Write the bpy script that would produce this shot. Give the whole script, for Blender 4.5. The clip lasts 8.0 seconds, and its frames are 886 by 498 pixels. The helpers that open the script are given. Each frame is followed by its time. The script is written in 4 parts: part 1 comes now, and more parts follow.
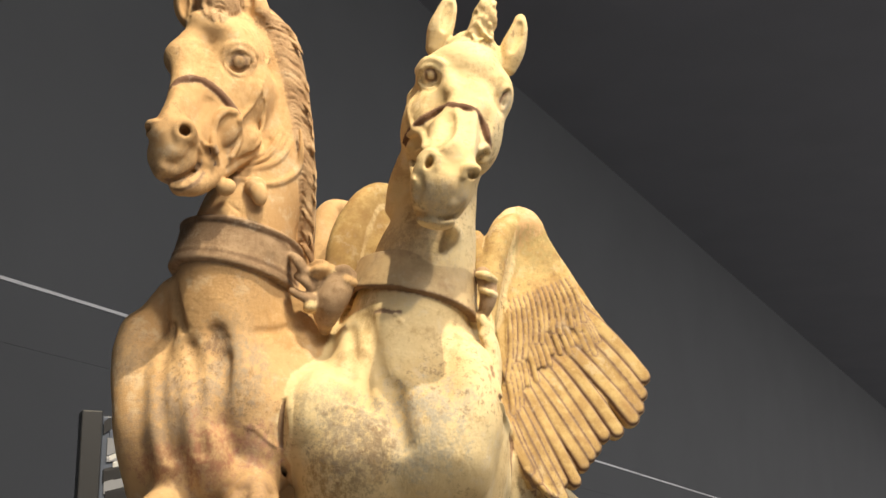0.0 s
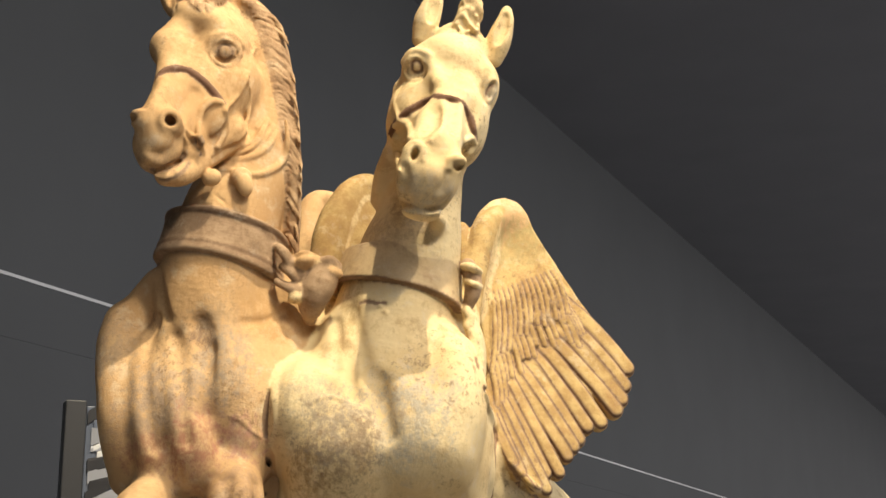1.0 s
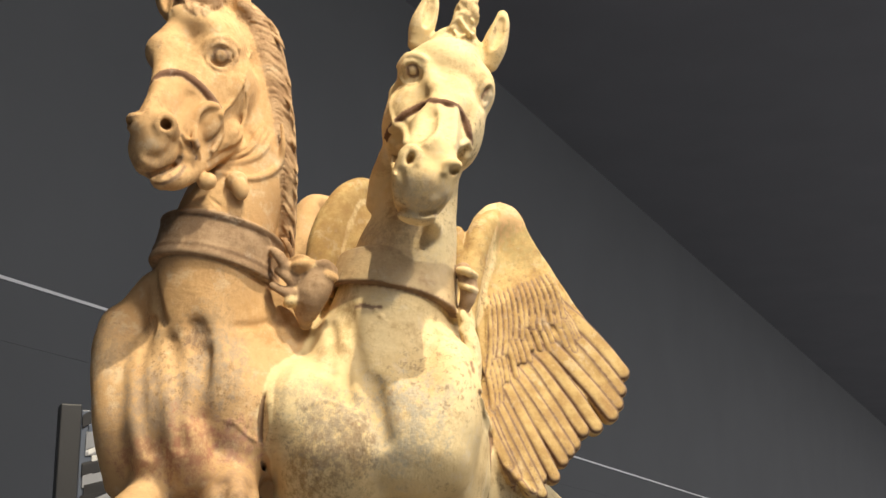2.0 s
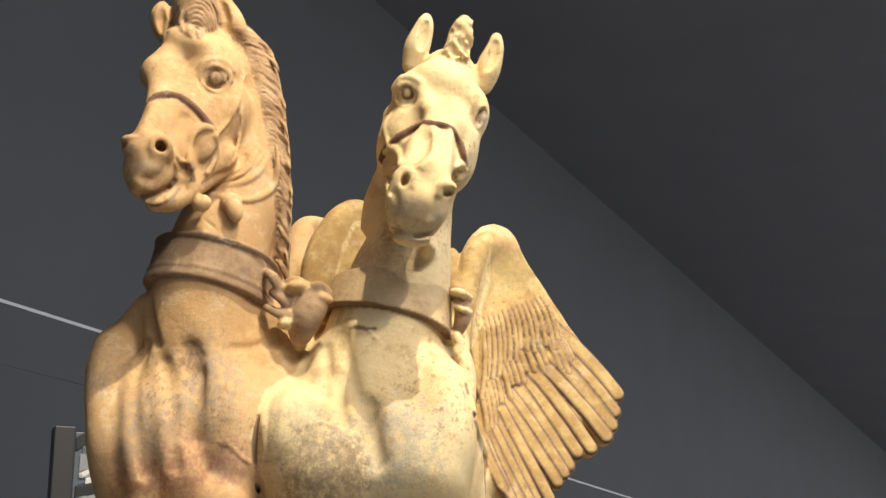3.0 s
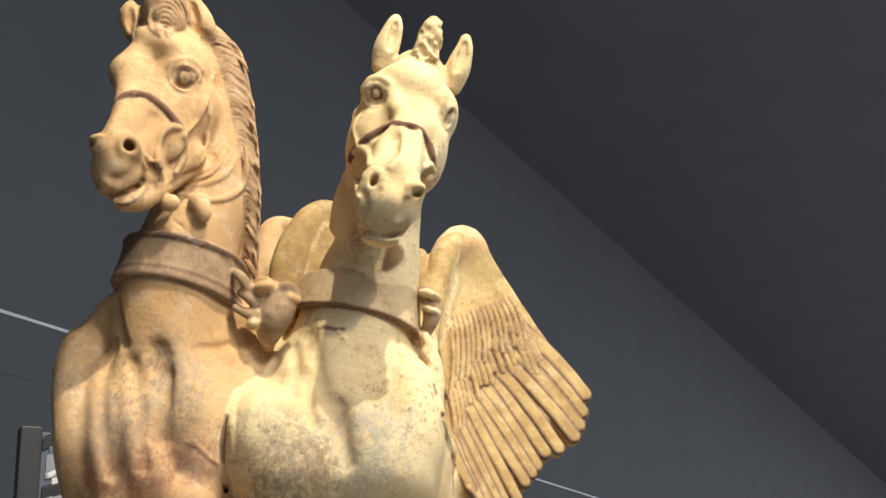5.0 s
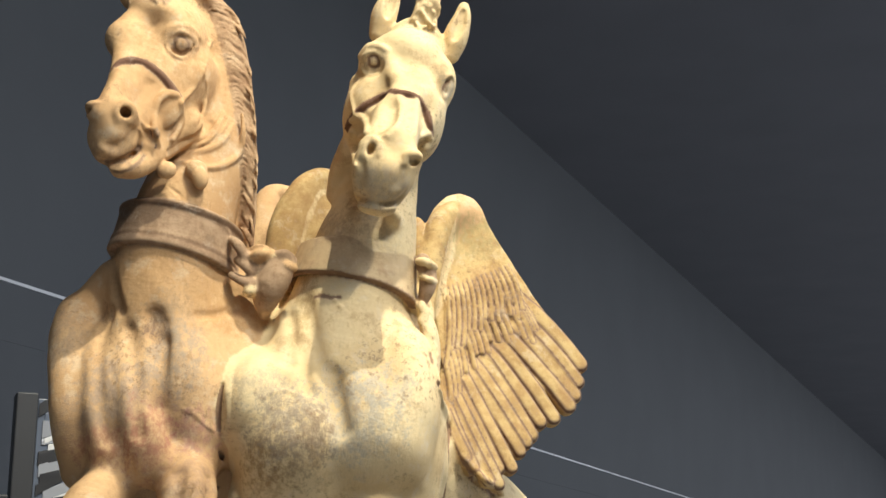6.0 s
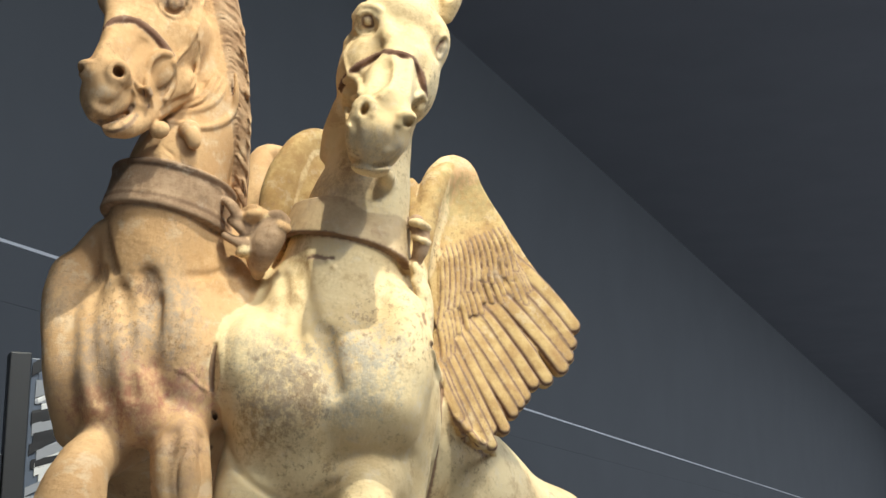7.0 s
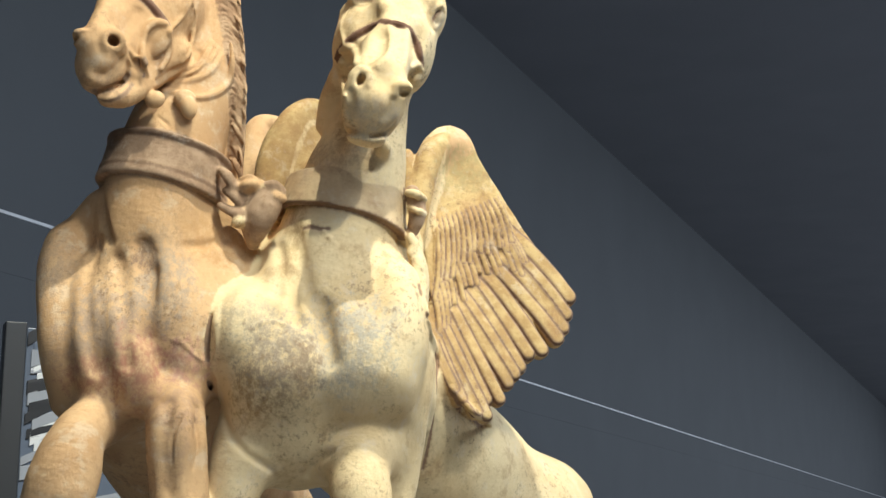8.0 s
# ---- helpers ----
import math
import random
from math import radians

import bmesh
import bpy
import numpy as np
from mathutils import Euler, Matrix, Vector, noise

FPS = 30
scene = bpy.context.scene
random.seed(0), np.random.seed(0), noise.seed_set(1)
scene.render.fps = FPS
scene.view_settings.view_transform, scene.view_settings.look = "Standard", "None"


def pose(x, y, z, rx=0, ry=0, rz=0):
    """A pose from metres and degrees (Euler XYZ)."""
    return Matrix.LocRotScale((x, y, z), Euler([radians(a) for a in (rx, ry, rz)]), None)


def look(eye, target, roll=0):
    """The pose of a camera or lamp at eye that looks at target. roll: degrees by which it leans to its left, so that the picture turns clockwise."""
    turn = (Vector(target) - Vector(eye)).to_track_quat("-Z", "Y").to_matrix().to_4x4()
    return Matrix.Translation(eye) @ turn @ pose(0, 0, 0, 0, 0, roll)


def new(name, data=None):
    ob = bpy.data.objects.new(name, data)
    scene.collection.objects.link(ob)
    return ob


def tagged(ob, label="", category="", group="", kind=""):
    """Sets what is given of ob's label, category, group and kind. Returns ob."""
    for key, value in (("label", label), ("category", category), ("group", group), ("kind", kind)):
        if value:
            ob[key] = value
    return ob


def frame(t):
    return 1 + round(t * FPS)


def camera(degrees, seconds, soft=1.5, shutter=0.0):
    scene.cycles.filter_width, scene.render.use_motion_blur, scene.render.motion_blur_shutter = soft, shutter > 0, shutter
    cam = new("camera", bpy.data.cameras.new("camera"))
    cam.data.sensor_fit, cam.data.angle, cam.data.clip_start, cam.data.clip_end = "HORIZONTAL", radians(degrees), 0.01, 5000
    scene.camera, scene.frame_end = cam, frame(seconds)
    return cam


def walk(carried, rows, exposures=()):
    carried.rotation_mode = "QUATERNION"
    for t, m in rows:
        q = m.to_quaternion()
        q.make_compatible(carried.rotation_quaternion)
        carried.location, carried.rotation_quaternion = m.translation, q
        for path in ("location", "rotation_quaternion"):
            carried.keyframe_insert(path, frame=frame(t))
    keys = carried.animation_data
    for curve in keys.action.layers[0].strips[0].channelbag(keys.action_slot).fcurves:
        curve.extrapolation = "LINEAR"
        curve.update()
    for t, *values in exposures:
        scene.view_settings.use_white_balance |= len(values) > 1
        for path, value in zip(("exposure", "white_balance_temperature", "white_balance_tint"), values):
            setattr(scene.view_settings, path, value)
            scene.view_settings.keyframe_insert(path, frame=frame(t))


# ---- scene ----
cam = camera(33.0, 8.0)
# seconds, x, y, z in metres, then degrees about x, y and z: a held camera that pans and tilts
ROWS = [
    (0, -0, -0, 1.55, 104.2, -0, 0),
    (0.5, -0, -0.0033, 1.5491, 104.047, -0.035, -0.42),
    (1, 0, -0.0027, 1.5493, 103.873, -0.13, -0.617),
    (1.5, -0, -0.0026, 1.5493, 103.887, -0.159, -0.706),
    (3, -0.0001, -0.0053, 1.5486, 104.866, -0.086, -1.006),
    (3.5, -0.0001, -0.007, 1.5481, 105.372, 0.075, -1.145),
    (4, -0.0003, -0.0104, 1.5471, 105.495, 0.174, -1.763),
    (4.5, -0.0003, -0.0091, 1.5475, 105.36, 0.183, -2.076),
    (6, -0.0003, -0.0077, 1.5481, 103.694, -0.236, -2.416),
    (6.5, -0.0002, -0.0062, 1.5485, 103.189, -0.352, -2.466),
    (7, -0.0002, -0.0067, 1.5485, 102.202, -0.396, -2.708),
    (7.5, -0.0002, -0.0054, 1.5488, 101.669, -0.476, -2.886),
    (8, -0.0001, -0.0046, 1.549, 101.085, -0.527, -2.897),
]
EXPOSURES = [(0.0, 0.0, 6450, 11), (3.0, 0.0, 6100, 11), (4.5, 0.0, 5820, 10), (6.5, 0.0, 5500, 7), (8.0, 0.0, 5250, 5)]
walk(cam, [(t, pose(x, y, z, rx, ry, rz)) for t, x, y, z, rx, ry, rz in ROWS], EXPOSURES)

# ---- light: a gallery spot above and in front, an added weaker wash in the hall ----
world = bpy.data.worlds.new("world")
world.use_nodes = True
world.node_tree.nodes["Background"].inputs[0].default_value = (0.8, 0.88, 1.0, 1)
world.node_tree.nodes["Background"].inputs[1].default_value = 0.02
scene.world = world


def spot(name, eye, target, watts, colour, cone, size, blend=0.4):
    data = bpy.data.lights.new(name, "SPOT")
    data.energy, data.color, data.spot_size, data.spot_blend, data.shadow_soft_size = watts, colour, radians(cone), blend, size
    ob = new(name, data)
    ob.matrix_world = look(eye, target)
    return ob


spot("key_spot", (0.67, 0.84, 5.4), (0.02, 2.36, 1.75), 800, (1.0, 0.85, 0.60), 44, 0.03, 0.6)
spot("side_spot", (1.7, -0.7, 4.9), (-0.1, 2.25, 1.9), 420, (1.0, 0.84, 0.60), 34, 0.06)
# unseen area lamp, added to brighten the wall behind the statue
hall = bpy.data.lights.new("hall_fill", "AREA")
hall.shape, hall.size, hall.size_y, hall.energy, hall.color = "RECTANGLE", 60.0, 1.5, 2500, (1.0, 0.96, 0.92)
new("hall_fill", hall).matrix_world = pose(0, 0, 0, 0, 0, 65.6) @ pose(22.0, -2.5, 5.5, 20, 0, 0)


# ---- materials ----
def material(name):
    m = bpy.data.materials.new(name)
    m.use_nodes = True
    return m, m.node_tree.nodes, m.node_tree.links, m.node_tree.nodes["Principled BSDF"]


def noise_node(nodes, links, scale, detail=6.0, rough=0.6, where=None, stretch=None):
    n = nodes.new("ShaderNodeTexNoise")
    n.inputs["Scale"].default_value, n.inputs["Detail"].default_value, n.inputs["Roughness"].default_value = scale, detail, rough
    c = where or nodes.new("ShaderNodeTexCoord").outputs["Object"]
    if stretch:
        v = nodes.new("ShaderNodeVectorMath")
        v.operation = "MULTIPLY"
        v.inputs[1].default_value = stretch
        links.new(c, v.inputs[0])
        c = v.outputs[0]
    links.new(c, n.inputs["Vector"])
    return n.outputs["Fac"]


def ramp(nodes, links, fac, low, high):
    r = nodes.new("ShaderNodeMapRange")
    r.inputs["From Min"].default_value, r.inputs["From Max"].default_value = low, high
    r.interpolation_type = "SMOOTHSTEP"
    links.new(fac, r.inputs["Value"])
    return r.outputs["Result"]


def times(nodes, links, a, b, op="MULTIPLY"):
    n = nodes.new("ShaderNodeMath")
    n.operation = op
    n.use_clamp = True
    for i, v in enumerate((a, b)):
        if isinstance(v, (int, float)):
            n.inputs[i].default_value = v
        else:
            links.new(v, n.inputs[i])
    return n.outputs[0]


def blend(nodes, links, fac, a, b, kind="MIX"):
    n = nodes.new("ShaderNodeMix")
    n.data_type, n.blend_type = "RGBA", kind
    for sock, v in ((n.inputs["Factor"], fac), (n.inputs["A"], a), (n.inputs["B"], b)):
        if isinstance(v, (int, float)):
            sock.default_value = v
        elif isinstance(v, tuple):
            sock.default_value = (*v, 1)
        else:
            links.new(v, sock)
    return n.outputs["Result"]


def bump(nodes, links, bsdf, height, strength, distance, prior=None):
    b = nodes.new("ShaderNodeBump")
    b.inputs["Strength"].default_value, b.inputs["Distance"].default_value = strength, distance
    links.new(height, b.inputs["Height"])
    if prior:
        links.new(prior, b.inputs["Normal"])
    links.new(b.outputs[0], bsdf.inputs["Normal"])
    return b.outputs[0]


def patch(nodes, links, where, centre, size, soft=0.35):
    """A stain with a ragged rim round a place on the surface: 1 inside, 0 outside."""
    v = nodes.new("ShaderNodeVectorMath")
    v.operation = "SUBTRACT"
    v.inputs[1].default_value = centre
    links.new(where, v.inputs[0])
    w = nodes.new("ShaderNodeVectorMath")
    w.operation = "DIVIDE"
    w.inputs[1].default_value = size
    links.new(v.outputs[0], w.inputs[0])
    d = nodes.new("ShaderNodeVectorMath")
    d.operation = "LENGTH"
    links.new(w.outputs[0], d.inputs[0])
    n = nodes.new("ShaderNodeMath")
    n.operation = "MULTIPLY_ADD"
    n.inputs[1].default_value, n.inputs[2].default_value = 4.2, -1.6
    links.new(noise_node(nodes, links, 62, 9, 0.78, where), n.inputs[0])
    n = n.outputs[0]
    s = nodes.new("ShaderNodeMath")
    s.operation = "ADD"
    links.new(d.outputs["Value"], s.inputs[0])
    links.new(n, s.inputs[1])
    return ramp(nodes, links, s.outputs[0], 1.5 + soft, 1.5 - soft)


def terracotta():
    m, nodes, links, bsdf = material("terracotta")
    still = nodes.new("ShaderNodeAttribute")
    still.attribute_name = "rest"
    where = still.outputs["Vector"]
    kind = nodes.new("ShaderNodeAttribute")
    kind.attribute_name = "coat"
    sep = nodes.new("ShaderNodeSeparateColor")
    links.new(kind.outputs["Color"], sep.inputs[0])
    pale, wing, dark = sep.outputs
    hair = kind.outputs["Alpha"]
    large = noise_node(nodes, links, 7, 5, 0.55, where)
    mid = noise_node(nodes, links, 26, 8, 0.65, where)
    fine = noise_node(nodes, links, 160, 6, 0.7, where)
    red = blend(nodes, links, ramp(nodes, links, large, 0.35, 0.68), (0.60, 0.395, 0.195), (0.48, 0.295, 0.135))
    cream = blend(nodes, links, ramp(nodes, links, large, 0.35, 0.68), (0.72, 0.575, 0.32), (0.62, 0.46, 0.23))
    ochre = blend(nodes, links, ramp(nodes, links, mid, 0.38, 0.66), (0.54, 0.385, 0.165), (0.36, 0.22, 0.08))
    c = blend(nodes, links, pale, red, cream)
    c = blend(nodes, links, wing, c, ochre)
    # brown bloom and pale rubbed clay over everything
    cloud = noise_node(nodes, links, 17, 9, 0.74, where)
    c = blend(nodes, links, times(nodes, links, ramp(nodes, links, cloud, 0.52, 0.66), 0.50), c, (0.36, 0.21, 0.09))
    c = blend(nodes, links, times(nodes, links, ramp(nodes, links, cloud, 0.46, 0.36), 0.35), c, (0.66, 0.56, 0.40))
    # worn red paint, grey slip, ochre stains and darker tones in places, rubbed off in grains
    grit = ramp(nodes, links, noise_node(nodes, links, 95, 9, 0.75, where, (1, 1, 0.7)), 0.36, 0.60)
    def stain(centre, size, colour, amount):
        worn_off = times(nodes, links, patch(nodes, links, where, centre, size), grit)
        return blend(nodes, links, times(nodes, links, worn_off, amount * 1.05), c, colour)

    c = stain((-0.284, 2.155, 1.735), (0.06, 0.08, 0.03), (0.36, 0.22, 0.14), 0.5)
    # darker grey-brown over the reddish breast
    c = stain((-0.308, 2.169, 1.927), (0.045, 0.08, 0.07), (0.33, 0.27, 0.20), 0.75)
    c = stain((-0.392, 2.177, 1.862), (0.05, 0.08, 0.05), (0.38, 0.30, 0.22), 0.7)
    # darker brown at the two dimples of that breast
    c = stain((-0.336, 2.180, 1.958), (0.018, 0.06, 0.025), (0.20, 0.12, 0.07), 0.8)
    c = stain((-0.417, 2.233, 1.986), (0.012, 0.05, 0.014), (0.24, 0.15, 0.08), 0.7)
    c = stain((-0.477, 2.225, 1.945), (0.03, 0.08, 0.05), (0.36, 0.26, 0.16), 0.6)
    c = stain((-0.240, 2.214, 1.987), (0.05, 0.08, 0.03), (0.46, 0.26, 0.10), 0.6)
    c = stain((-0.044, 2.166, 1.822), (0.07, 0.09, 0.06), (0.40, 0.36, 0.29), 0.7)
    c = stain((-0.004, 2.173, 1.873), (0.05, 0.08, 0.03), (0.40, 0.36, 0.28), 0.7)
    c = stain((-0.157, 2.167, 1.763), (0.04, 0.08, 0.045), (0.34, 0.21, 0.08), 0.85)
    c = stain((-0.126, 2.161, 1.820), (0.06, 0.08, 0.05), (0.38, 0.32, 0.23), 0.7)
    c = stain((-0.093, 2.163, 1.796), (0.02, 0.08, 0.04), (0.30, 0.19, 0.08), 0.7)
    c = stain((-0.169, 2.171, 1.870), (0.05, 0.08, 0.03), (0.38, 0.31, 0.21), 0.6)
    c = stain((-0.117, 2.217, 1.988), (0.014, 0.06, 0.07), (0.42, 0.28, 0.12), 0.6)
    c = stain((-0.055, 2.205, 2.126), (0.05, 0.08, 0.03), (0.40, 0.28, 0.17), 0.6)
    # greyer tone round each eye
    c = stain((-0.310, 2.145, 2.388), (0.024, 0.03, 0.022), (0.25, 0.20, 0.15), 0.75)
    c = stain((-0.021, 2.152, 2.364), (0.016, 0.03, 0.016), (0.33, 0.25, 0.15), 0.6)
    c = stain((0.094, 2.162, 2.333), (0.012, 0.03, 0.018), (0.38, 0.34, 0.27), 0.6)
    c = stain((-0.397, 2.057, 2.186), (0.04, 0.06, 0.02), (0.30, 0.19, 0.10), 0.6)
    c = stain((-0.003, 2.045, 2.135), (0.05, 0.05, 0.03), (0.46, 0.37, 0.25), 0.6)
    c = stain((0.151, 2.455, 2.172), (0.05, 0.06, 0.04), (0.36, 0.29, 0.13), 0.7)
    c = stain((-0.134, 2.382, 2.210), (0.04, 0.06, 0.05), (0.38, 0.23, 0.09), 0.6)
    c = stain((-0.267, 2.125, 1.701), (0.02, 0.06, 0.06), (0.42, 0.27, 0.16), 0.5)
    c = stain((-0.125, 2.159, 1.803), (0.055, 0.07, 0.06), (0.30, 0.23, 0.15), 0.55)
    c = stain((-0.382, 2.174, 1.820), (0.09, 0.08, 0.07), (0.36, 0.25, 0.16), 0.55)
    c = stain((-0.343, 2.116, 2.320), (0.08, 0.09, 0.09), (0.44, 0.27, 0.12), 0.55)
    c = stain((-0.267, 2.182, 2.345), (0.05, 0.09, 0.10), (0.44, 0.26, 0.11), 0.55)
    c = stain((-0.312, 2.167, 2.020), (0.10, 0.09, 0.05), (0.48, 0.30, 0.13), 0.5)
    c = stain((-0.336, 2.160, 1.792), (0.035, 0.08, 0.055), (0.40, 0.17, 0.10), 0.7)
    c = stain((-0.403, 2.178, 1.781), (0.05, 0.08, 0.025), (0.40, 0.18, 0.10), 0.65)
    c = stain((-0.267, 2.190, 1.805), (0.035, 0.08, 0.03), (0.42, 0.20, 0.15), 0.65)

    # leather straps, collars and hair; dark tone also paints shade into grooves
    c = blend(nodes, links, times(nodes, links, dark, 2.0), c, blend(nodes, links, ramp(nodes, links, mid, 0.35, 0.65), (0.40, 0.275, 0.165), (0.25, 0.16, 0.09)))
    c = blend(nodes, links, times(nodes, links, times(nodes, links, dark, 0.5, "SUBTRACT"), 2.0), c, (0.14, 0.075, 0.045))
    c = blend(nodes, links, hair, c, blend(nodes, links, ramp(nodes, links, mid, 0.35, 0.65), (0.29, 0.175, 0.09), (0.46, 0.31, 0.17)))
    # specks and rubbed places
    pits = noise_node(nodes, links, 75, 8, 0.75, where)
    worn = ramp(nodes, links, noise_node(nodes, links, 5.5, 3, 0.5, where), 0.42, 0.62)
    c = blend(nodes, links, times(nodes, links, times(nodes, links, ramp(nodes, links, pits, 0.53, 0.62), worn), 0.65), c, (0.24, 0.15, 0.08))
    c = blend(nodes, links, times(nodes, links, times(nodes, links, ramp(nodes, links, fine, 0.56, 0.68), worn), 0.5), c, (0.22, 0.14, 0.08))
    c = blend(nodes, links, times(nodes, links, ramp(nodes, links, mid, 0.56, 0.75), 0.35), c, (0.66, 0.58, 0.44))
    links.new(c, bsdf.inputs["Base Color"])
    bsdf.inputs["Roughness"].default_value = 0.8
    bsdf.inputs["Specular IOR Level"].default_value = 0.2
    first = bump(nodes, links, bsdf, cloud, 0.6, 0.005)
    second = bump(nodes, links, bsdf, pits, 0.65, 0.0026, first)
    bump(nodes, links, bsdf, fine, 0.25, 0.0012, second)
    return m


def painted(name, colour, rough=0.85, mottled=0.12):
    m, nodes, links, bsdf = material(name)
    n = noise_node(nodes, links, 1.3, 4, 0.5)
    f = noise_node(nodes, links, 90, 4, 0.6)
    c = blend(nodes, links, n, tuple(v * (1 - mottled) for v in colour), tuple(v * (1 + mottled) for v in colour))
    c = blend(nodes, links, times(nodes, links, f, 0.15), c, tuple(v * 0.8 for v in colour))
    links.new(c, bsdf.inputs["Base Color"])
    bsdf.inputs["Roughness"].default_value = rough
    bump(nodes, links, bsdf, f, 0.15, 0.001)
    return m


WALL = painted("grey_wall_paint", (0.080, 0.084, 0.090))
CEIL = painted("dark_ceiling_paint", (0.20, 0.205, 0.23))
FLOOR = painted("grey_resin_floor", (0.30, 0.29, 0.28), 0.5)
PLINTH = painted("plinth_paint", (0.22, 0.22, 0.22), 0.7)
RAIL = painted("pale_metal_rail", (0.55, 0.55, 0.56), 0.45, 0.05)
FRAME = painted("grey_metal_frame", (0.024, 0.025, 0.027), 0.45, 0.05)
BLACK = painted("black_glossy_panel", (0.006, 0.006, 0.008), 0.55, 0.05)
SILVER = painted("pale_reflection_tone", (0.62, 0.62, 0.60), 0.30, 0.08)
DULL = painted("grey_reflection_tone", (0.28, 0.29, 0.31), 0.25, 0.25)
SLATE = painted("blue_grey_film", (0.10, 0.12, 0.16), 0.35, 0.1)
CLAYMAT = terracotta()


# ---- setting ----
def mesh_of(bm, name):
    me = bpy.data.meshes.new(name)
    bm.to_mesh(me)
    bm.free()
    return me


def box_bm(lo, hi, bevel=0.0):
    bm = bmesh.new()
    bmesh.ops.create_cube(bm, size=1)
    for v in bm.verts:
        v.co = Vector(((lo[i] + hi[i]) / 2 + v.co[i] * (hi[i] - lo[i])) for i in range(3))
    if bevel:
        bmesh.ops.bevel(bm, geom=bm.edges, offset=bevel, segments=2, affect="EDGES", profile=0.5)
    return bm


def solid(name, lo, hi, mat, m=None, bevel=0.0):
    ob = new(name, mesh_of(box_bm(lo, hi, bevel), name))
    ob.data.materials.append(mat)
    if m is not None:
        ob.matrix_world = m
    return ob


def part(name, bm, mat, parent, label=""):
    ob = new(name, mesh_of(bm, name))
    ob.data.materials.append(mat)
    ob.parent = parent
    if label:
        tagged(ob, label)
    return ob


# the long wall runs obliquely past the statue; its own frame: x along the wall, y into it
WALL_FRAME = pose(0, 0, 0, 0, 0, 65.8)
TOP = 5.655
GAP = 4.0
tagged(solid("floor", (-9, -6, -0.2), (60, GAP + 0.3, 0), FLOOR, WALL_FRAME), "smooth grey floor of the gallery", "floor", kind="structure")
tagged(solid("ceiling", (-9, -6, TOP), (60, GAP + 0.3, TOP + 0.2), CEIL, WALL_FRAME), "dark grey painted gallery ceiling", "ceiling", kind="structure")
tagged(solid("wall_east", (60, -6, 0), (60.3, GAP + 0.3, TOP), WALL, WALL_FRAME), "dark grey end wall of the gallery", "wall", kind="structure")
tagged(solid("wall_west", (-9.3, -6, 0), (-9, GAP + 0.3, TOP), WALL, WALL_FRAME), "dark grey end wall of the gallery", "wall", kind="structure")
tagged(solid("wall_south", (-9.3, -6.3, 0), (60.3, -6, TOP), WALL, WALL_FRAME), "dark grey wall facing the statue", "wall", kind="structure")
wall = new("wall_north")
wall.matrix_world = WALL_FRAME
tagged(wall, "dark grey panelled wall behind the statue", "wall", kind="structure")
# three courses of boards, with a pale rail in one joint and a shadow gap in the other
SEAM, RAIL_Z = 2.650, 2.907
for lo, hi in ((0, SEAM - 0.0004), (SEAM + 0.0004, RAIL_Z - 0.0075), (RAIL_Z + 0.0075, TOP)):
    part("panel", box_bm((-9, GAP, lo), (60, GAP + 0.2, hi), 0.0005), WALL, wall)
part("backing", box_bm((-9, GAP + 0.03, 0), (60, GAP + 0.3, TOP)), WALL, wall)
part("rail", box_bm((-9, GAP - 0.004, RAIL_Z - 0.007), (60, GAP + 0.029, RAIL_Z + 0.007)), RAIL, wall, "thin pale metal rail in the wall joint")

# ---- plinth ----
plinth = new("plinth")
tagged(plinth, "plain grey painted plinth under the statue", "plinth")
part("body", box_bm((-0.62, 2.0, 0.0), (0.52, 3.25, 1.20), 0.004), PLINTH, plinth)
part("top", box_bm((-0.64, 1.98, 1.204), (0.54, 3.27, 1.224), 0.003), PLINTH, plinth)

# ---- upright display panel behind the statue ----
panel = new("display_panel")
panel.matrix_world = pose(-0.78, 3.42, 0, 0, 0, 20)
tagged(panel, "tall glossy striped display panel in a grey metal frame", "display panel")
part("board", box_bm((0.0, 0.0, 0.0), (0.40, 0.02, 2.02), 0.002), SLATE, panel, "dark blue-grey board")
part("post", box_bm((-0.05, -0.02, 0.0), (-0.002, 0.04, 2.03), 0.003), FRAME, panel, "grey metal post")
part("screen", box_bm((-0.42, -0.03, 1.55), (-0.054, 0.03, 1.800), 0.004), BLACK, panel, "glossy black screen")
rng = random.Random(4)
z = 1.46
while z < 2.0:
    # ragged shards, tilted and overlapping; pale and dark tones paint the panel's stripes and reflections
    h, x0, x1, lean = rng.uniform(0.004, 0.030), rng.uniform(-0.001, 0.03), rng.uniform(0.04, 0.30), rng.uniform(0.15, 0.75)
    bar = box_bm((x0, -0.004, 0), (x1, -0.0005, h), 0.001)
    for v in bar.verts:
        v.co.z += z + v.co.x * lean + (0.012 * rng.random() if v.co.z > h / 2 else 0)
        v.co.y -= 0.0006 * rng.random()
    part("stripe", bar, rng.choice((SILVER, DULL, DULL, BLACK, BLACK, SLATE)), panel)
    z += h * rng.uniform(0.7, 1.5) + 0.004


# ---- modelling in clay: rounded forms that melt into one another ----
CLAY = []


def lay(fn, lo, hi, k, cut, tone):
    CLAY.append((fn, np.array(lo) - k - 0.012, np.array(hi) + k + 0.012, k, cut, tone))


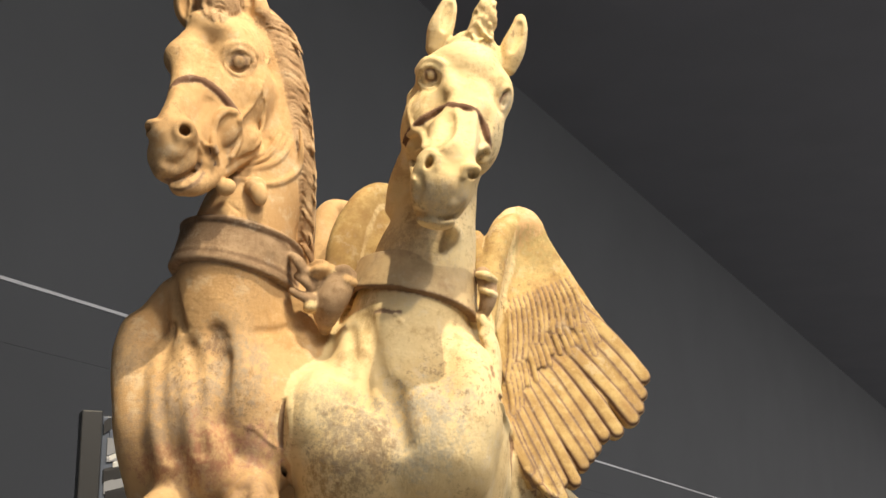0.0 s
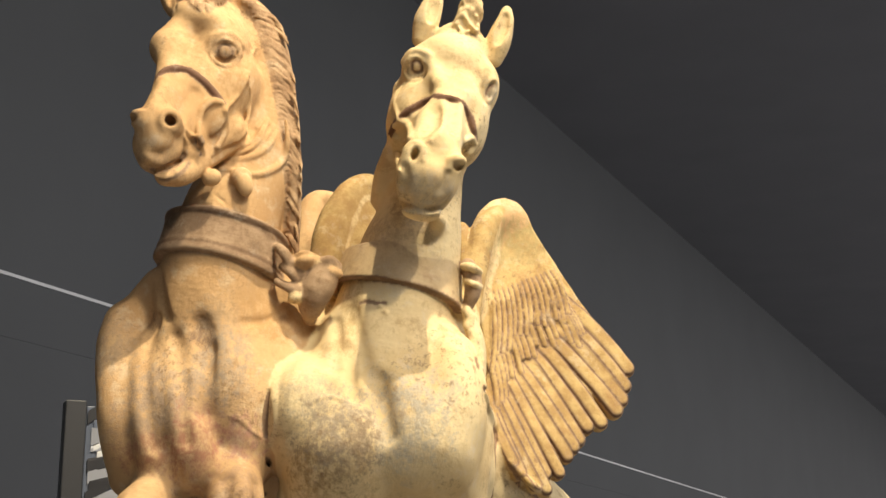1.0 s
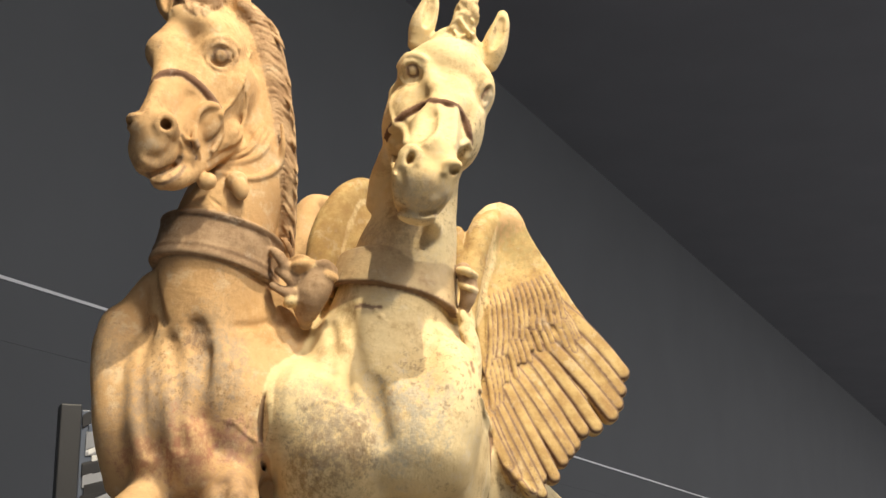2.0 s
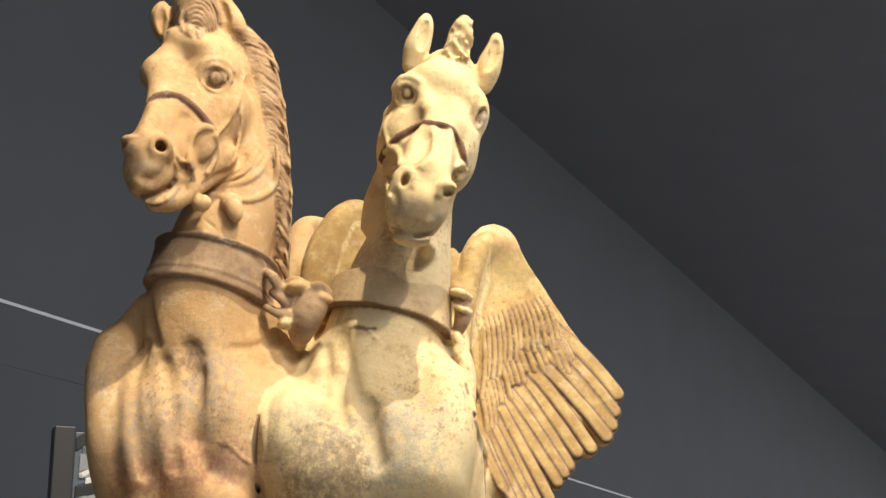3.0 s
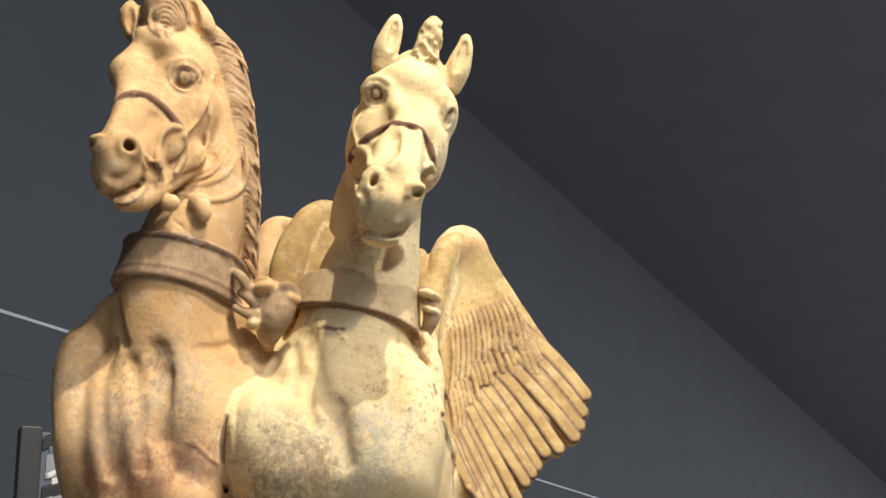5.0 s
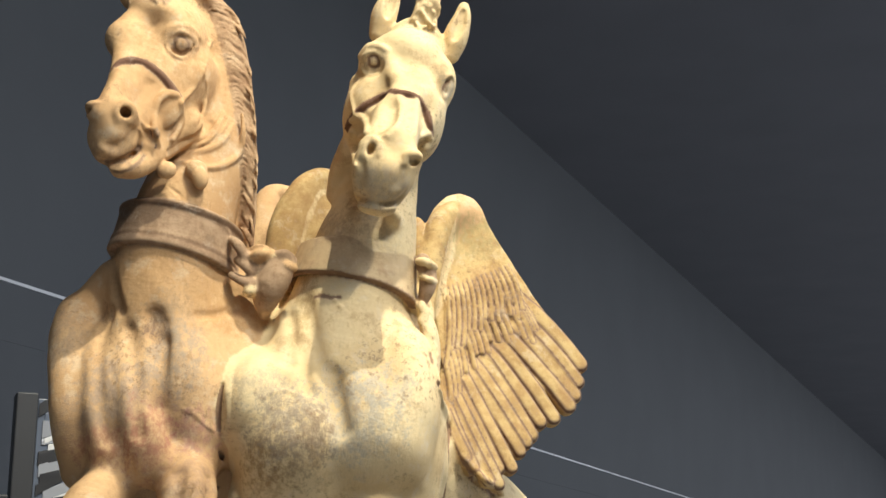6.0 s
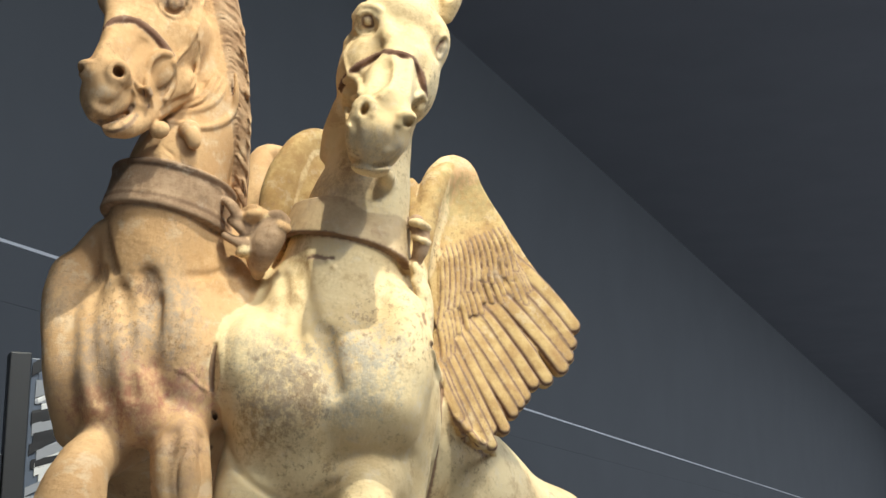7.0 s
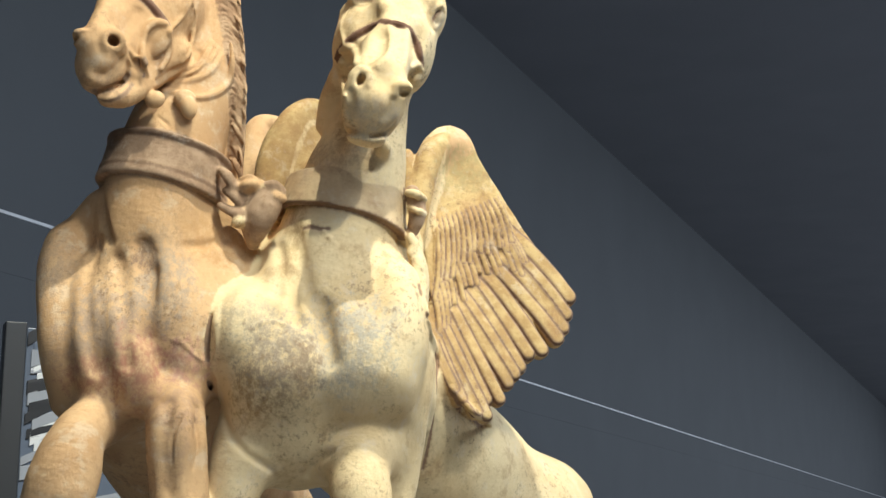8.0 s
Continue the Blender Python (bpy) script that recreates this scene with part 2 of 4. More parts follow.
def turned(rx, ry, rz):
    """Rotation matrix from degrees about x, y and z."""
    a, b, c = np.radians((rx, ry, rz))
    mx = np.array(((1, 0, 0), (0, np.cos(a), -np.sin(a)), (0, np.sin(a), np.cos(a))))
    my = np.array(((np.cos(b), 0, np.sin(b)), (0, 1, 0), (-np.sin(b), 0, np.cos(b))))
    mz = np.array(((np.cos(c), -np.sin(c), 0), (np.sin(c), np.cos(c), 0), (0, 0, 1)))
    return mz @ my @ mx


def lump(c, r, turn=(0, 0, 0), k=0.012, cut=False, tone=0):
    """An ellipsoid."""
    c, r, m = np.array(c), np.array(r), turned(*turn)

    def fn(p):
        q = (p - c) @ m
        a = np.linalg.norm(q / r, axis=1)
        b = np.linalg.norm(q / (r * r), axis=1) + 1e-9
        return a * (a - 1) / b
    big = np.full(3, r.max())
    lay(fn, c - big, c + big, k, cut, tone)


def spline(points, radii, n):
    """A smooth curve through the points, with radii, n steps to a stretch."""
    v = np.array([(*p, r) for p, r in zip(points, radii)])
    v = np.vstack((2 * v[0] - v[1], v, 2 * v[-1] - v[-2]))
    out = []
    for i in range(1, len(v) - 2):
        for s in np.linspace(0, 1, n, endpoint=False):
            out.append(0.5 * (2 * v[i] + (v[i + 1] - v[i - 1]) * s + (2 * v[i - 1] - 5 * v[i] + 4 * v[i + 1] - v[i + 2]) * s * s
                              + (3 * v[i] - v[i - 1] - 3 * v[i + 1] + v[i + 2]) * s ** 3))
    return np.array(out + [v[-2]])


def limb(points, radii, k=0.015, cut=False, tone=0, n=0, flat=None, thin=1.0):
    """A tapering limb along a smooth curve; flat and thin: pressed to that share of its thickness along a direction."""
    w = spline(points, radii, n or (9 if max(radii) > 0.03 else 4))
    m = np.eye(3)
    if flat is not None:
        d = np.array(flat) / np.linalg.norm(flat)
        m += (1 / thin - 1) * np.outer(d, d)
    a = w[:, :3] @ m
    reach = np.maximum(w[:-1, 3], w[1:, 3])[:, None] + k + 0.013
    slo, shi = np.minimum(w[:-1, :3], w[1:, :3]) - reach, np.maximum(w[:-1, :3], w[1:, :3]) + reach

    def fn(p):
        q, best = p @ m, np.full(len(p), 2.0)
        for i in np.nonzero(((slo < p.max(0)) & (shi > p.min(0))).all(1))[0]:
            ab = a[i + 1] - a[i]
            s = np.clip((q - a[i]) @ ab / (ab @ ab + 1e-12), 0, 1)
            best = np.minimum(best, np.linalg.norm(q - a[i] - s[:, None] * ab, axis=1) - (w[i, 3] + (w[i + 1, 3] - w[i, 3]) * s))
        return best * (0.75 if thin < 1 else 1)
    lo, hi = (w[:, :3] - w[:, 3:]).min(0), (w[:, :3] + w[:, 3:]).max(0)
    lay(fn, lo, hi, k, cut, tone)


def band(c, up, low, top, half, thick, deep=1.0, k=0.003, tone=3):
    """A flaring ring round a neck: radius low below and top above; deep: its share of width from front to back."""
    c, up = np.array(c), np.array(up) / np.linalg.norm(up)
    right = np.cross((0, 1, 0), up)
    right /= np.linalg.norm(right)
    m = np.stack((right, np.cross(up, right), up), 1)

    def fn(p):
        q = (p - c) @ m
        rad = np.hypot(q[:, 0], q[:, 1] / deep)
        mid = low + (top - low) * np.clip((q[:, 2] / half + 1) / 2, 0, 1)
        a, b = np.abs(rad - mid) - thick + 0.003, np.abs(q[:, 2]) - half + 0.003
        return np.minimum(np.maximum(a, b), 0) + np.hypot(np.maximum(a, 0), np.maximum(b, 0)) - 0.003
    r = max(low, top) + thick
    lay(fn, c - r, c + r, k, False, tone)


def near_line(q, pts):
    """Distance in the plane from q to a line of points."""
    best = np.full(len(q), 9.0)
    for a, b in zip(pts[:-1], pts[1:]):
        ab = b - a
        s = np.clip((q - a) @ ab / (ab @ ab + 1e-12), 0, 1)
        best = np.minimum(best, np.linalg.norm(q - a - s[:, None] * ab, axis=1))
    return best


def bow(a, b, sag, n=5):
    """A bent line in the plane from a to b."""
    a, b = np.array(a), np.array(b)
    side = np.array((-(b - a)[1], (b - a)[0]))
    return [a + (b - a) * s + side * sag * 4 * s * (1 - s) for s in np.linspace(0, 1, n)]


def vane(c, across, up, outline, plumes, half, k=0.01, tone=2):
    """A wing: a plate in the plane of across and up with that outline, and plumes (line, half width, step, rise) in relief on it."""
    c, across, up = np.array(c), np.array(across), np.array(up)
    m = np.stack((across, up, np.cross(across, up)), 1)
    ring = np.array(outline)
    nxt = np.roll(ring, -1, 0)

    def fn(p):
        q = (p - c) @ m
        w, z = q[:, :2], q[:, 2]
        full = np.abs(z) - half
        part_of = (full < 0.035) & (w > ring.min(0) - 0.12).all(1) & (w < ring.max(0) + 0.12).all(1)
        if not part_of.all():
            out = np.maximum(full, 0.03)
            if part_of.any():
                out[part_of] = fn(p[part_of])
            return out
        inside = np.zeros(len(w), bool)
        for a, b in zip(ring, nxt):
            hit = ((a[1] > w[:, 1]) != (b[1] > w[:, 1])) & (w[:, 0] < (b[0] - a[0]) * (w[:, 1] - a[1]) / (b[1] - a[1] + 1e-12) + a[0])
            inside ^= hit
        flat = near_line(w, np.vstack((ring, ring[:1]))) * np.where(inside, -1, 1)
        rise = np.zeros(len(w))
        for line, wide, step, high in plumes:
            pts = np.array(line)
            box = ((w > pts.min(0) - 2 * wide - 0.012) & (w < pts.max(0) + 2 * wide + 0.012)).all(1)
            if not box.any():
                continue
            e = near_line(w[box], pts)
            flat[box] = np.minimum(flat[box], e - wide * 1.12)
            fade = np.clip(np.linalg.norm(w[box] - pts[0], axis=1) / 0.035, 0, 1)
            over = (np.where(e < 1.7 * wide, step, 0) + high * np.maximum(1 - (e / wide) ** (6 if wide > 0.0075 else 3), 0)) * fade
            rise[box] = np.maximum(rise[box], over)
        r = 0.004
        x, y = flat + r, np.abs(z - rise / 2) - (half + rise / 2) + r
        return np.minimum(np.maximum(x, y), 0) + np.hypot(np.maximum(x, 0), np.maximum(y, 0)) - r
    every = np.vstack((ring, *[np.array(line) for line, *_ in plumes]))
    lo, hi = every.min(0) - 0.015, every.max(0) + 0.015
    ends = np.array([(x, y, z) for x in (lo[0], hi[0]) for y in (lo[1], hi[1]) for z in (-half - 0.01, half + 0.02)]) @ m.T + c
    lay(fn, ends.min(0), ends.max(0), k, False, tone)


def field(p, clay):
    """Signed distance to the clay."""
    d = np.full(len(p), 1.0)
    for fn, lo, hi, k, cut, tone in clay:
        m = ((p > lo) & (p < hi)).all(1)
        if not m.any():
            continue
        e = np.full(len(p), 2.0)
        e[m] = fn(p[m])
        if cut:
            e = -e
            h = np.maximum(k - np.abs(d - e), 0) / k
            d = np.maximum(d, e) + h * h * k / 4
        else:
            h = np.maximum(k - np.abs(d - e), 0) / k
            d = np.minimum(d, e) - h * h * k / 4
    return d


def seat(p, lift=0.0):
    """The place on the clay at p, met along the camera's line of sight, lifted off it."""
    way = np.array(p) - np.array((0.0, 0.0, 1.55))
    way = way / np.linalg.norm(way)
    s = np.arange(-0.12, 0.12, 0.0015)
    q = np.array(p) + s[:, None] * way
    lo, hi = q.min(0), q.max(0)
    d = field(q, [c for c in CLAY if (c[1] < hi).all() and (c[2] > lo).all()])
    hit = np.nonzero(d < 0)[0]
    return (q[hit[0]] if len(hit) else np.array(p)) - way * lift
# ---- end of modelling ----


# ---- the statue ----
# ===== horse with the plain coat: breast, neck and head turned to the front =====
# trunk, going back, and haunch
limb(((-0.077, 2.370, 1.818), (0.008, 2.500, 1.759), (0.160, 2.700, 1.640), (0.277, 2.900, 1.548)), (0.148, 0.1496, 0.1500, 0.1372), tone=1)
lump((0.322, 2.820, 1.580), (0.1039, 0.17, 0.1247), (0, 12, -20), k=0.05, tone=1)
lump((-0.078, 2.300, 1.819), (0.1546, 0.13, 0.1579), k=0.03, tone=1)
# pectoral muscles
lump((-0.148, 2.235, 1.786), (0.0632, 0.06, 0.0998), (0, 4, 0), k=0.05, tone=1)
lump((0.005, 2.235, 1.811), (0.0665, 0.07, 0.0998), (0, -6, 0), k=0.05, tone=1)
lump((-0.192, 2.245, 1.859), (0.0466, 0.08, 0.0748), (0, 16, 0), k=0.03, tone=1)
lump((0.037, 2.260, 1.891), (0.0499, 0.08, 0.0914), (0, -10, 0), k=0.03, tone=1)
lump((-0.074, 2.155, 1.863), (0.02, 0.03, 0.0333), k=0.03, cut=True, tone=1)
# neck
limb(((-0.080, 2.300, 1.897), (-0.055, 2.285, 2.001), (-0.031, 2.275, 2.089), (-0.010, 2.275, 2.181), (-0.002, 2.275, 2.238), (0.016, 2.280, 2.296), (0.032, 2.285, 2.395)),
     (0.1122, 0.0931, 0.0815, 0.0615, 0.0582, 0.0549, 0.0482), k=0.03, tone=1)
limb(((-0.136, 2.250, 1.976), (-0.121, 2.230, 1.921), (-0.099, 2.230, 1.882)), (0.0166, 0.0216, 0.015), k=0.03, tone=1)
limb(((-0.117, 2.210, 2.004), (-0.104, 2.191, 1.940), (-0.085, 2.177, 1.891)), (0.0067, 0.0083, 0.0067), k=0.02, cut=True, tone=1)
# skull, bridge and muzzle
limb(((0.046, 2.230, 2.427), (0.036, 2.200, 2.368), (0.022, 2.145, 2.284), (0.006, 2.085, 2.211), (-0.002, 2.065, 2.170)),
     (0.0449, 0.0532, 0.0432, 0.0366, 0.0349), k=0.015, tone=1)
lump((0.034, 2.180, 2.390), (0.0532, 0.045, 0.0382), (0, 14, 0), k=0.02, tone=1)
lump((-0.019, 2.190, 2.378), (0.0241, 0.042, 0.0299), k=0.02, tone=1)
lump((0.088, 2.195, 2.353), (0.0216, 0.042, 0.0333), k=0.02, tone=1)
lump((-0.019, 2.200, 2.298), (0.0466, 0.07, 0.0623), (0, 12, 0), k=0.025, tone=1)
lump((0.056, 2.195, 2.283), (0.0349, 0.07, 0.0623), (0, 14, 0), k=0.025, tone=1)
lump((-0.003, 2.072, 2.165), (0.0350, 0.038, 0.0299), (0, 8, 0), k=0.02, tone=1)
lump((-0.008, 2.095, 2.142), (0.0366, 0.05, 0.02), (0, 6, 0), k=0.012, tone=1)
limb(((0.024, 2.140, 2.323), (0.015, 2.095, 2.253), (0.009, 2.060, 2.211)), (0.0141, 0.0125, 0.0166), k=0.025, tone=1)
# flat bridge with its two edges, hollows beside it, cheek bones
limb(((0.006, 2.140, 2.336), (-0.000, 2.110, 2.276), (-0.009, 2.075, 2.225)), (0.01, 0.0091, 0.0108), k=0.018, tone=1)
limb(((0.046, 2.145, 2.336), (0.037, 2.110, 2.272), (0.029, 2.070, 2.210)), (0.01, 0.0091, 0.0108), k=0.018, tone=1)
lump((-0.013, 2.116, 2.314), (0.0166, 0.014, 0.0283), (0, 12, 0), k=0.015, cut=True, tone=1)
lump((0.068, 2.117, 2.286), (0.0108, 0.014, 0.0249), (0, 14, 0), k=0.015, cut=True, tone=1)
limb(((-0.044, 2.200, 2.349), (-0.037, 2.185, 2.315), (-0.032, 2.180, 2.291)), (0.01, 0.0108, 0.0083), k=0.02, tone=1)
lump((-0.029, 2.065, 2.170), (0.015, 0.03, 0.0249), (0, 8, 0), k=0.018, tone=1)
lump((0.024, 2.074, 2.160), (0.014, 0.028, 0.0200), (0, 8, 0), k=0.018, tone=1)
# nostrils with raised rims
lump((-0.020, 2.048, 2.196), (0.0135, 0.018, 0.0140), (0, 20, 0), k=0.02, tone=1)
lump((0.041, 2.053, 2.184), (0.0130, 0.018, 0.0120), (0, -10, 0), k=0.02, tone=1)
lump((-0.020, 2.030, 2.191), (0.0058, 0.022, 0.0092), (0, 20, 0), k=0.006, cut=True, tone=1)
lump((0.043, 2.036, 2.177), (0.0085, 0.022, 0.0050), (0, -30, 0), k=0.006, cut=True, tone=1)
# mouth slit and chin
lump((-0.011, 2.085, 2.119), (0.0283, 0.028, 0.0108), (0, 5, 0), k=0.012, tone=1)
limb(((-0.043, 2.099, 2.139), (-0.027, 2.065, 2.122), (-0.005, 2.061, 2.116), (0.018, 2.077, 2.127), (0.033, 2.062, 2.136)), (0.0033, 0.005, 0.0058, 0.005, 0.0033), k=0.005, cut=True, tone=1)
lump((0.016, 2.195, 2.133), (0.0116, 0.03, 0.0125), (0, -25, 0), k=0.02, tone=1)
limb(((-0.057, 2.220, 2.248), (-0.070, 2.250, 2.225), (-0.080, 2.280, 2.192)), (0.015, 0.015, 0.0116), k=0.02, tone=1)
# brows, eyes and lids
lump((-0.021, 2.143, 2.361), (0.0216, 0.014, 0.0183), k=0.01, cut=True, tone=1)
lump((-0.021, 2.163, 2.368), (0.0141, 0.0108, 0.0141), k=0.002, tone=1)
limb(((-0.038, 2.168, 2.364), (-0.033, 2.156, 2.376), (-0.020, 2.148, 2.381), (-0.007, 2.151, 2.374), (-0.002, 2.153, 2.360)), (0.0033, 0.0042, 0.0042, 0.0042, 0.0033), k=0.004, tone=1)
limb(((-0.037, 2.164, 2.363), (-0.032, 2.162, 2.353), (-0.020, 2.154, 2.346), (-0.008, 2.152, 2.351), (-0.002, 2.149, 2.359)), (0.0025, 0.0033, 0.0033, 0.0033, 0.0025), k=0.004, tone=1)
limb(((-0.039, 2.168, 2.383), (-0.025, 2.155, 2.394), (-0.006, 2.145, 2.387)), (0.0042, 0.0058, 0.0042), k=0.01, tone=1)
lump((0.095, 2.152, 2.330), (0.0133, 0.014, 0.02), (0, 15, 0), k=0.01, cut=True, tone=1)
lump((0.095, 2.172, 2.337), (0.0091, 0.0108, 0.0141), (0, 15, 0), k=0.002, tone=1)
limb(((0.086, 2.164, 2.326), (0.088, 2.158, 2.343), (0.098, 2.159, 2.352), (0.104, 2.169, 2.347)), (0.0033, 0.0042, 0.0042, 0.0033), k=0.004, tone=1)
limb(((0.086, 2.160, 2.325), (0.091, 2.166, 2.318), (0.097, 2.171, 2.324)), (0.0025, 0.0033, 0.0025), k=0.004, tone=1)
lump((-0.020, 2.155, 2.364), (0.005, 0.0033, 0.0058), k=0.001, tone=1)
# ears, hollow in front
limb(((-0.012, 2.230, 2.445), (-0.003, 2.225, 2.476), (0.007, 2.220, 2.506), (0.011, 2.220, 2.521)), (0.0158, 0.0208, 0.015, 0.0091), k=0.008, tone=1)
limb(((0.002, 2.207, 2.469), (0.007, 2.204, 2.485), (0.011, 2.205, 2.507)), (0.0067, 0.01, 0.0067), k=0.003, cut=True, tone=1)
limb(((0.102, 2.230, 2.412), (0.111, 2.225, 2.441), (0.120, 2.220, 2.470), (0.123, 2.220, 2.489)), (0.015, 0.02, 0.0141, 0.0091), k=0.008, tone=1)
limb(((0.108, 2.206, 2.433), (0.117, 2.205, 2.456), (0.121, 2.207, 2.476)), (0.0067, 0.01, 0.0067), k=0.003, cut=True, tone=1)
# broken forelock, standing up like a stump
limb(((0.055, 2.210, 2.432), (0.059, 2.200, 2.459), (0.066, 2.198, 2.489), (0.071, 2.200, 2.508)), (0.0233, 0.02, 0.0166, 0.0108), k=0.006, tone=1)
for i in range(46):
    a, s = i * 2.4, i / 46
    base = np.array((0.055, 2.197, 2.431)) * (1 - s) + np.array((0.071, 2.194, 2.509)) * s
    r = 0.021 * (1 - s) + 0.011 * s
    lump(base + np.array((r * np.cos(a), r * np.sin(a), 0.002 * np.sin(7 * a))), (0.005 + 0.003 * np.sin(3.7 * i), 0.006, 0.005 + 0.003 * np.sin(5.1 * i)), (20 * np.sin(i), 60 * np.sin(2.9 * i), 0), k=0.006, tone=1)
# noseband, cheek strap and bit
limb(((-0.059, 2.174, 2.268), (-0.045, 2.142, 2.280), (-0.028, 2.128, 2.291), (-0.004, 2.125, 2.304), (0.021, 2.099, 2.300), (0.044, 2.104, 2.296), (0.059, 2.127, 2.284), (0.067, 2.131, 2.261), (0.069, 2.153, 2.246)),
     (0.0037, 0.0042, 0.0042, 0.0042, 0.0042, 0.0042, 0.0042, 0.0042, 0.0033), k=0.002, tone=4)
limb(((-0.046, 2.137, 2.278), (-0.052, 2.160, 2.320), (-0.039, 2.167, 2.346)), (0.0033, 0.0033, 0.0025), k=0.003, tone=1)
limb(((-0.051, 2.151, 2.272), (-0.038, 2.136, 2.273), (-0.028, 2.128, 2.262), (-0.026, 2.064, 2.224), (-0.038, 2.163, 2.249)), (0.005, 0.0067, 0.0067, 0.0058, 0.0042), k=0.004, tone=1)
limb(((-0.050, 2.163, 2.259), (-0.049, 2.198, 2.242), (-0.040, 2.037, 2.167)), (0.0058, 0.0058, 0.0042), k=0.004, tone=1)
lump((0.061, 2.151, 2.238), (0.01, 0.0083, 0.0133), (0, 25, 0), k=0.004, tone=1)
limb(((0.052, 2.110, 2.236), (0.063, 2.132, 2.248), (0.070, 2.145, 2.243)), (0.0042, 0.005, 0.0042), k=0.004, tone=1)
# wide collar
band((-0.045, 2.280, 2.059), (0.19, 0.13, 1.0), 0.0989, 0.0881, 0.0308, 0.006, 0.92, tone=8)
band((-0.0505, 2.280, 2.030), (0.19, 0.13, 1.0), 0.0990, 0.0990, 0.0016, 0.0060, 0.92, tone=7)
# breast strap that runs down beside the shoulder
limb(((0.039, 2.239, 1.979), (0.065, 2.229, 1.947), (0.079, 2.223, 1.907), (0.089, 2.243, 1.872), (0.101, 2.411, 1.850), (0.102, 2.373, 1.787), (0.093, 2.376, 1.724)), (0.0042, 0.005, 0.005, 0.005, 0.005, 0.005, 0.0042), k=0.006, tone=1)
limb(((-0.220, 2.207, 1.896), (-0.222, 2.185, 1.863), (-0.223, 2.190, 1.822), (-0.228, 2.206, 1.807)), (0.0025, 0.0033, 0.0033, 0.0025), k=0.006, tone=1)
# flaked line over the breast
limb(((-0.207, 2.190, 1.798), (-0.190, 2.171, 1.832), (-0.166, 2.171, 1.857), (-0.142, 2.176, 1.864), (-0.117, 2.173, 1.856), (-0.092, 2.178, 1.844)), (0.0012, 0.0018, 0.0018, 0.0018, 0.0018, 0.0012), k=0.004, tone=1)

# ===== horse with the reddish coat: head turned aside =====
limb(((-0.382, 2.380, 1.846), (-0.348, 2.520, 1.761), (-0.281, 2.720, 1.659), (-0.213, 2.920, 1.553)), (0.1247, 0.133, 0.1413, 0.133))
lump((-0.371, 2.310, 1.850), (0.1247, 0.13, 0.1538), k=0.03)
# shoulder and breast muscles
lump((-0.480, 2.290, 1.948), (0.0266, 0.06, 0.0599), (0, 4, 0), k=0.025)
limb(((-0.411, 2.280, 2.044), (-0.452, 2.300, 2.003), (-0.473, 2.310, 1.960)), (0.0382, 0.0349, 0.0349), k=0.03)
limb(((-0.465, 2.290, 1.988), (-0.464, 2.250, 1.906), (-0.456, 2.240, 1.828), (-0.443, 2.260, 1.755)), (0.0349, 0.0366, 0.0366, 0.0333), k=0.022)
limb(((-0.415, 2.240, 1.948), (-0.409, 2.206, 1.883), (-0.403, 2.202, 1.815), (-0.384, 2.215, 1.743)), (0.0233, 0.0249, 0.0283, 0.0349), k=0.018)
limb(((-0.377, 2.220, 1.953), (-0.365, 2.188, 1.888), (-0.351, 2.184, 1.822), (-0.334, 2.200, 1.758)), (0.0183, 0.02, 0.0283, 0.0366), k=0.018)
lump((-0.296, 2.245, 1.902), (0.0599, 0.085, 0.0873), (0, -6, 0), k=0.045)
lump((-0.273, 2.260, 1.814), (0.0416, 0.07, 0.079), (0, -8, 0), k=0.03)
lump((-0.335, 2.165, 1.953), (0.0166, 0.03, 0.0333), (0, -6, 0), k=0.03, cut=True)
lump((-0.412, 2.210, 1.978), (0.01, 0.03, 0.0141), k=0.015, cut=True)
limb(((-0.243, 2.310, 2.051), (-0.219, 2.310, 1.992), (-0.229, 2.300, 1.910)), (0.0399, 0.0515, 0.0515), k=0.04)
# neck
limb(((-0.328, 2.280, 1.955), (-0.330, 2.255, 2.012), (-0.323, 2.245, 2.077), (-0.306, 2.245, 2.153), (-0.281, 2.255, 2.239), (-0.271, 2.270, 2.329), (-0.277, 2.270, 2.416), (-0.298, 2.260, 2.480)),
     (0.0914, 0.0881, 0.084, 0.0773, 0.0648, 0.0549, 0.0515, 0.0416), k=0.025)
limb(((-0.270, 2.300, 2.076), (-0.258, 2.290, 2.011), (-0.263, 2.280, 1.938)), (0.0515, 0.0648, 0.0698), k=0.04)
lump((-0.252, 2.340, 1.957), (0.0549, 0.09, 0.0748), k=0.03)
# skull, bridge and muzzle
limb(((-0.332, 2.230, 2.458), (-0.343, 2.200, 2.393), (-0.368, 2.145, 2.312), (-0.389, 2.100, 2.252), (-0.396, 2.090, 2.218)),
     (0.0466, 0.0549, 0.0399, 0.0333, 0.0324), k=0.015)
lump((-0.339, 2.185, 2.441), (0.0515, 0.05, 0.0299), (0, 30, 0), k=0.02)
lump((-0.320, 2.185, 2.407), (0.0382, 0.045, 0.0316), k=0.02)
lump((-0.408, 2.180, 2.397), (0.02, 0.04, 0.0233), k=0.02)
limb(((-0.345, 2.200, 2.457), (-0.378, 2.175, 2.435), (-0.401, 2.155, 2.399)), (0.0283, 0.0274, 0.0224), k=0.02)
lump((-0.366, 2.192, 2.459), (0.0382, 0.045, 0.0216), (0, 25, 0), k=0.015)
lump((-0.330, 2.170, 2.285), (0.0316, 0.045, 0.0432), (0, 20, 0), k=0.02)
lump((-0.314, 2.200, 2.328), (0.0416, 0.06, 0.0732), (0, 30, 0), k=0.02)
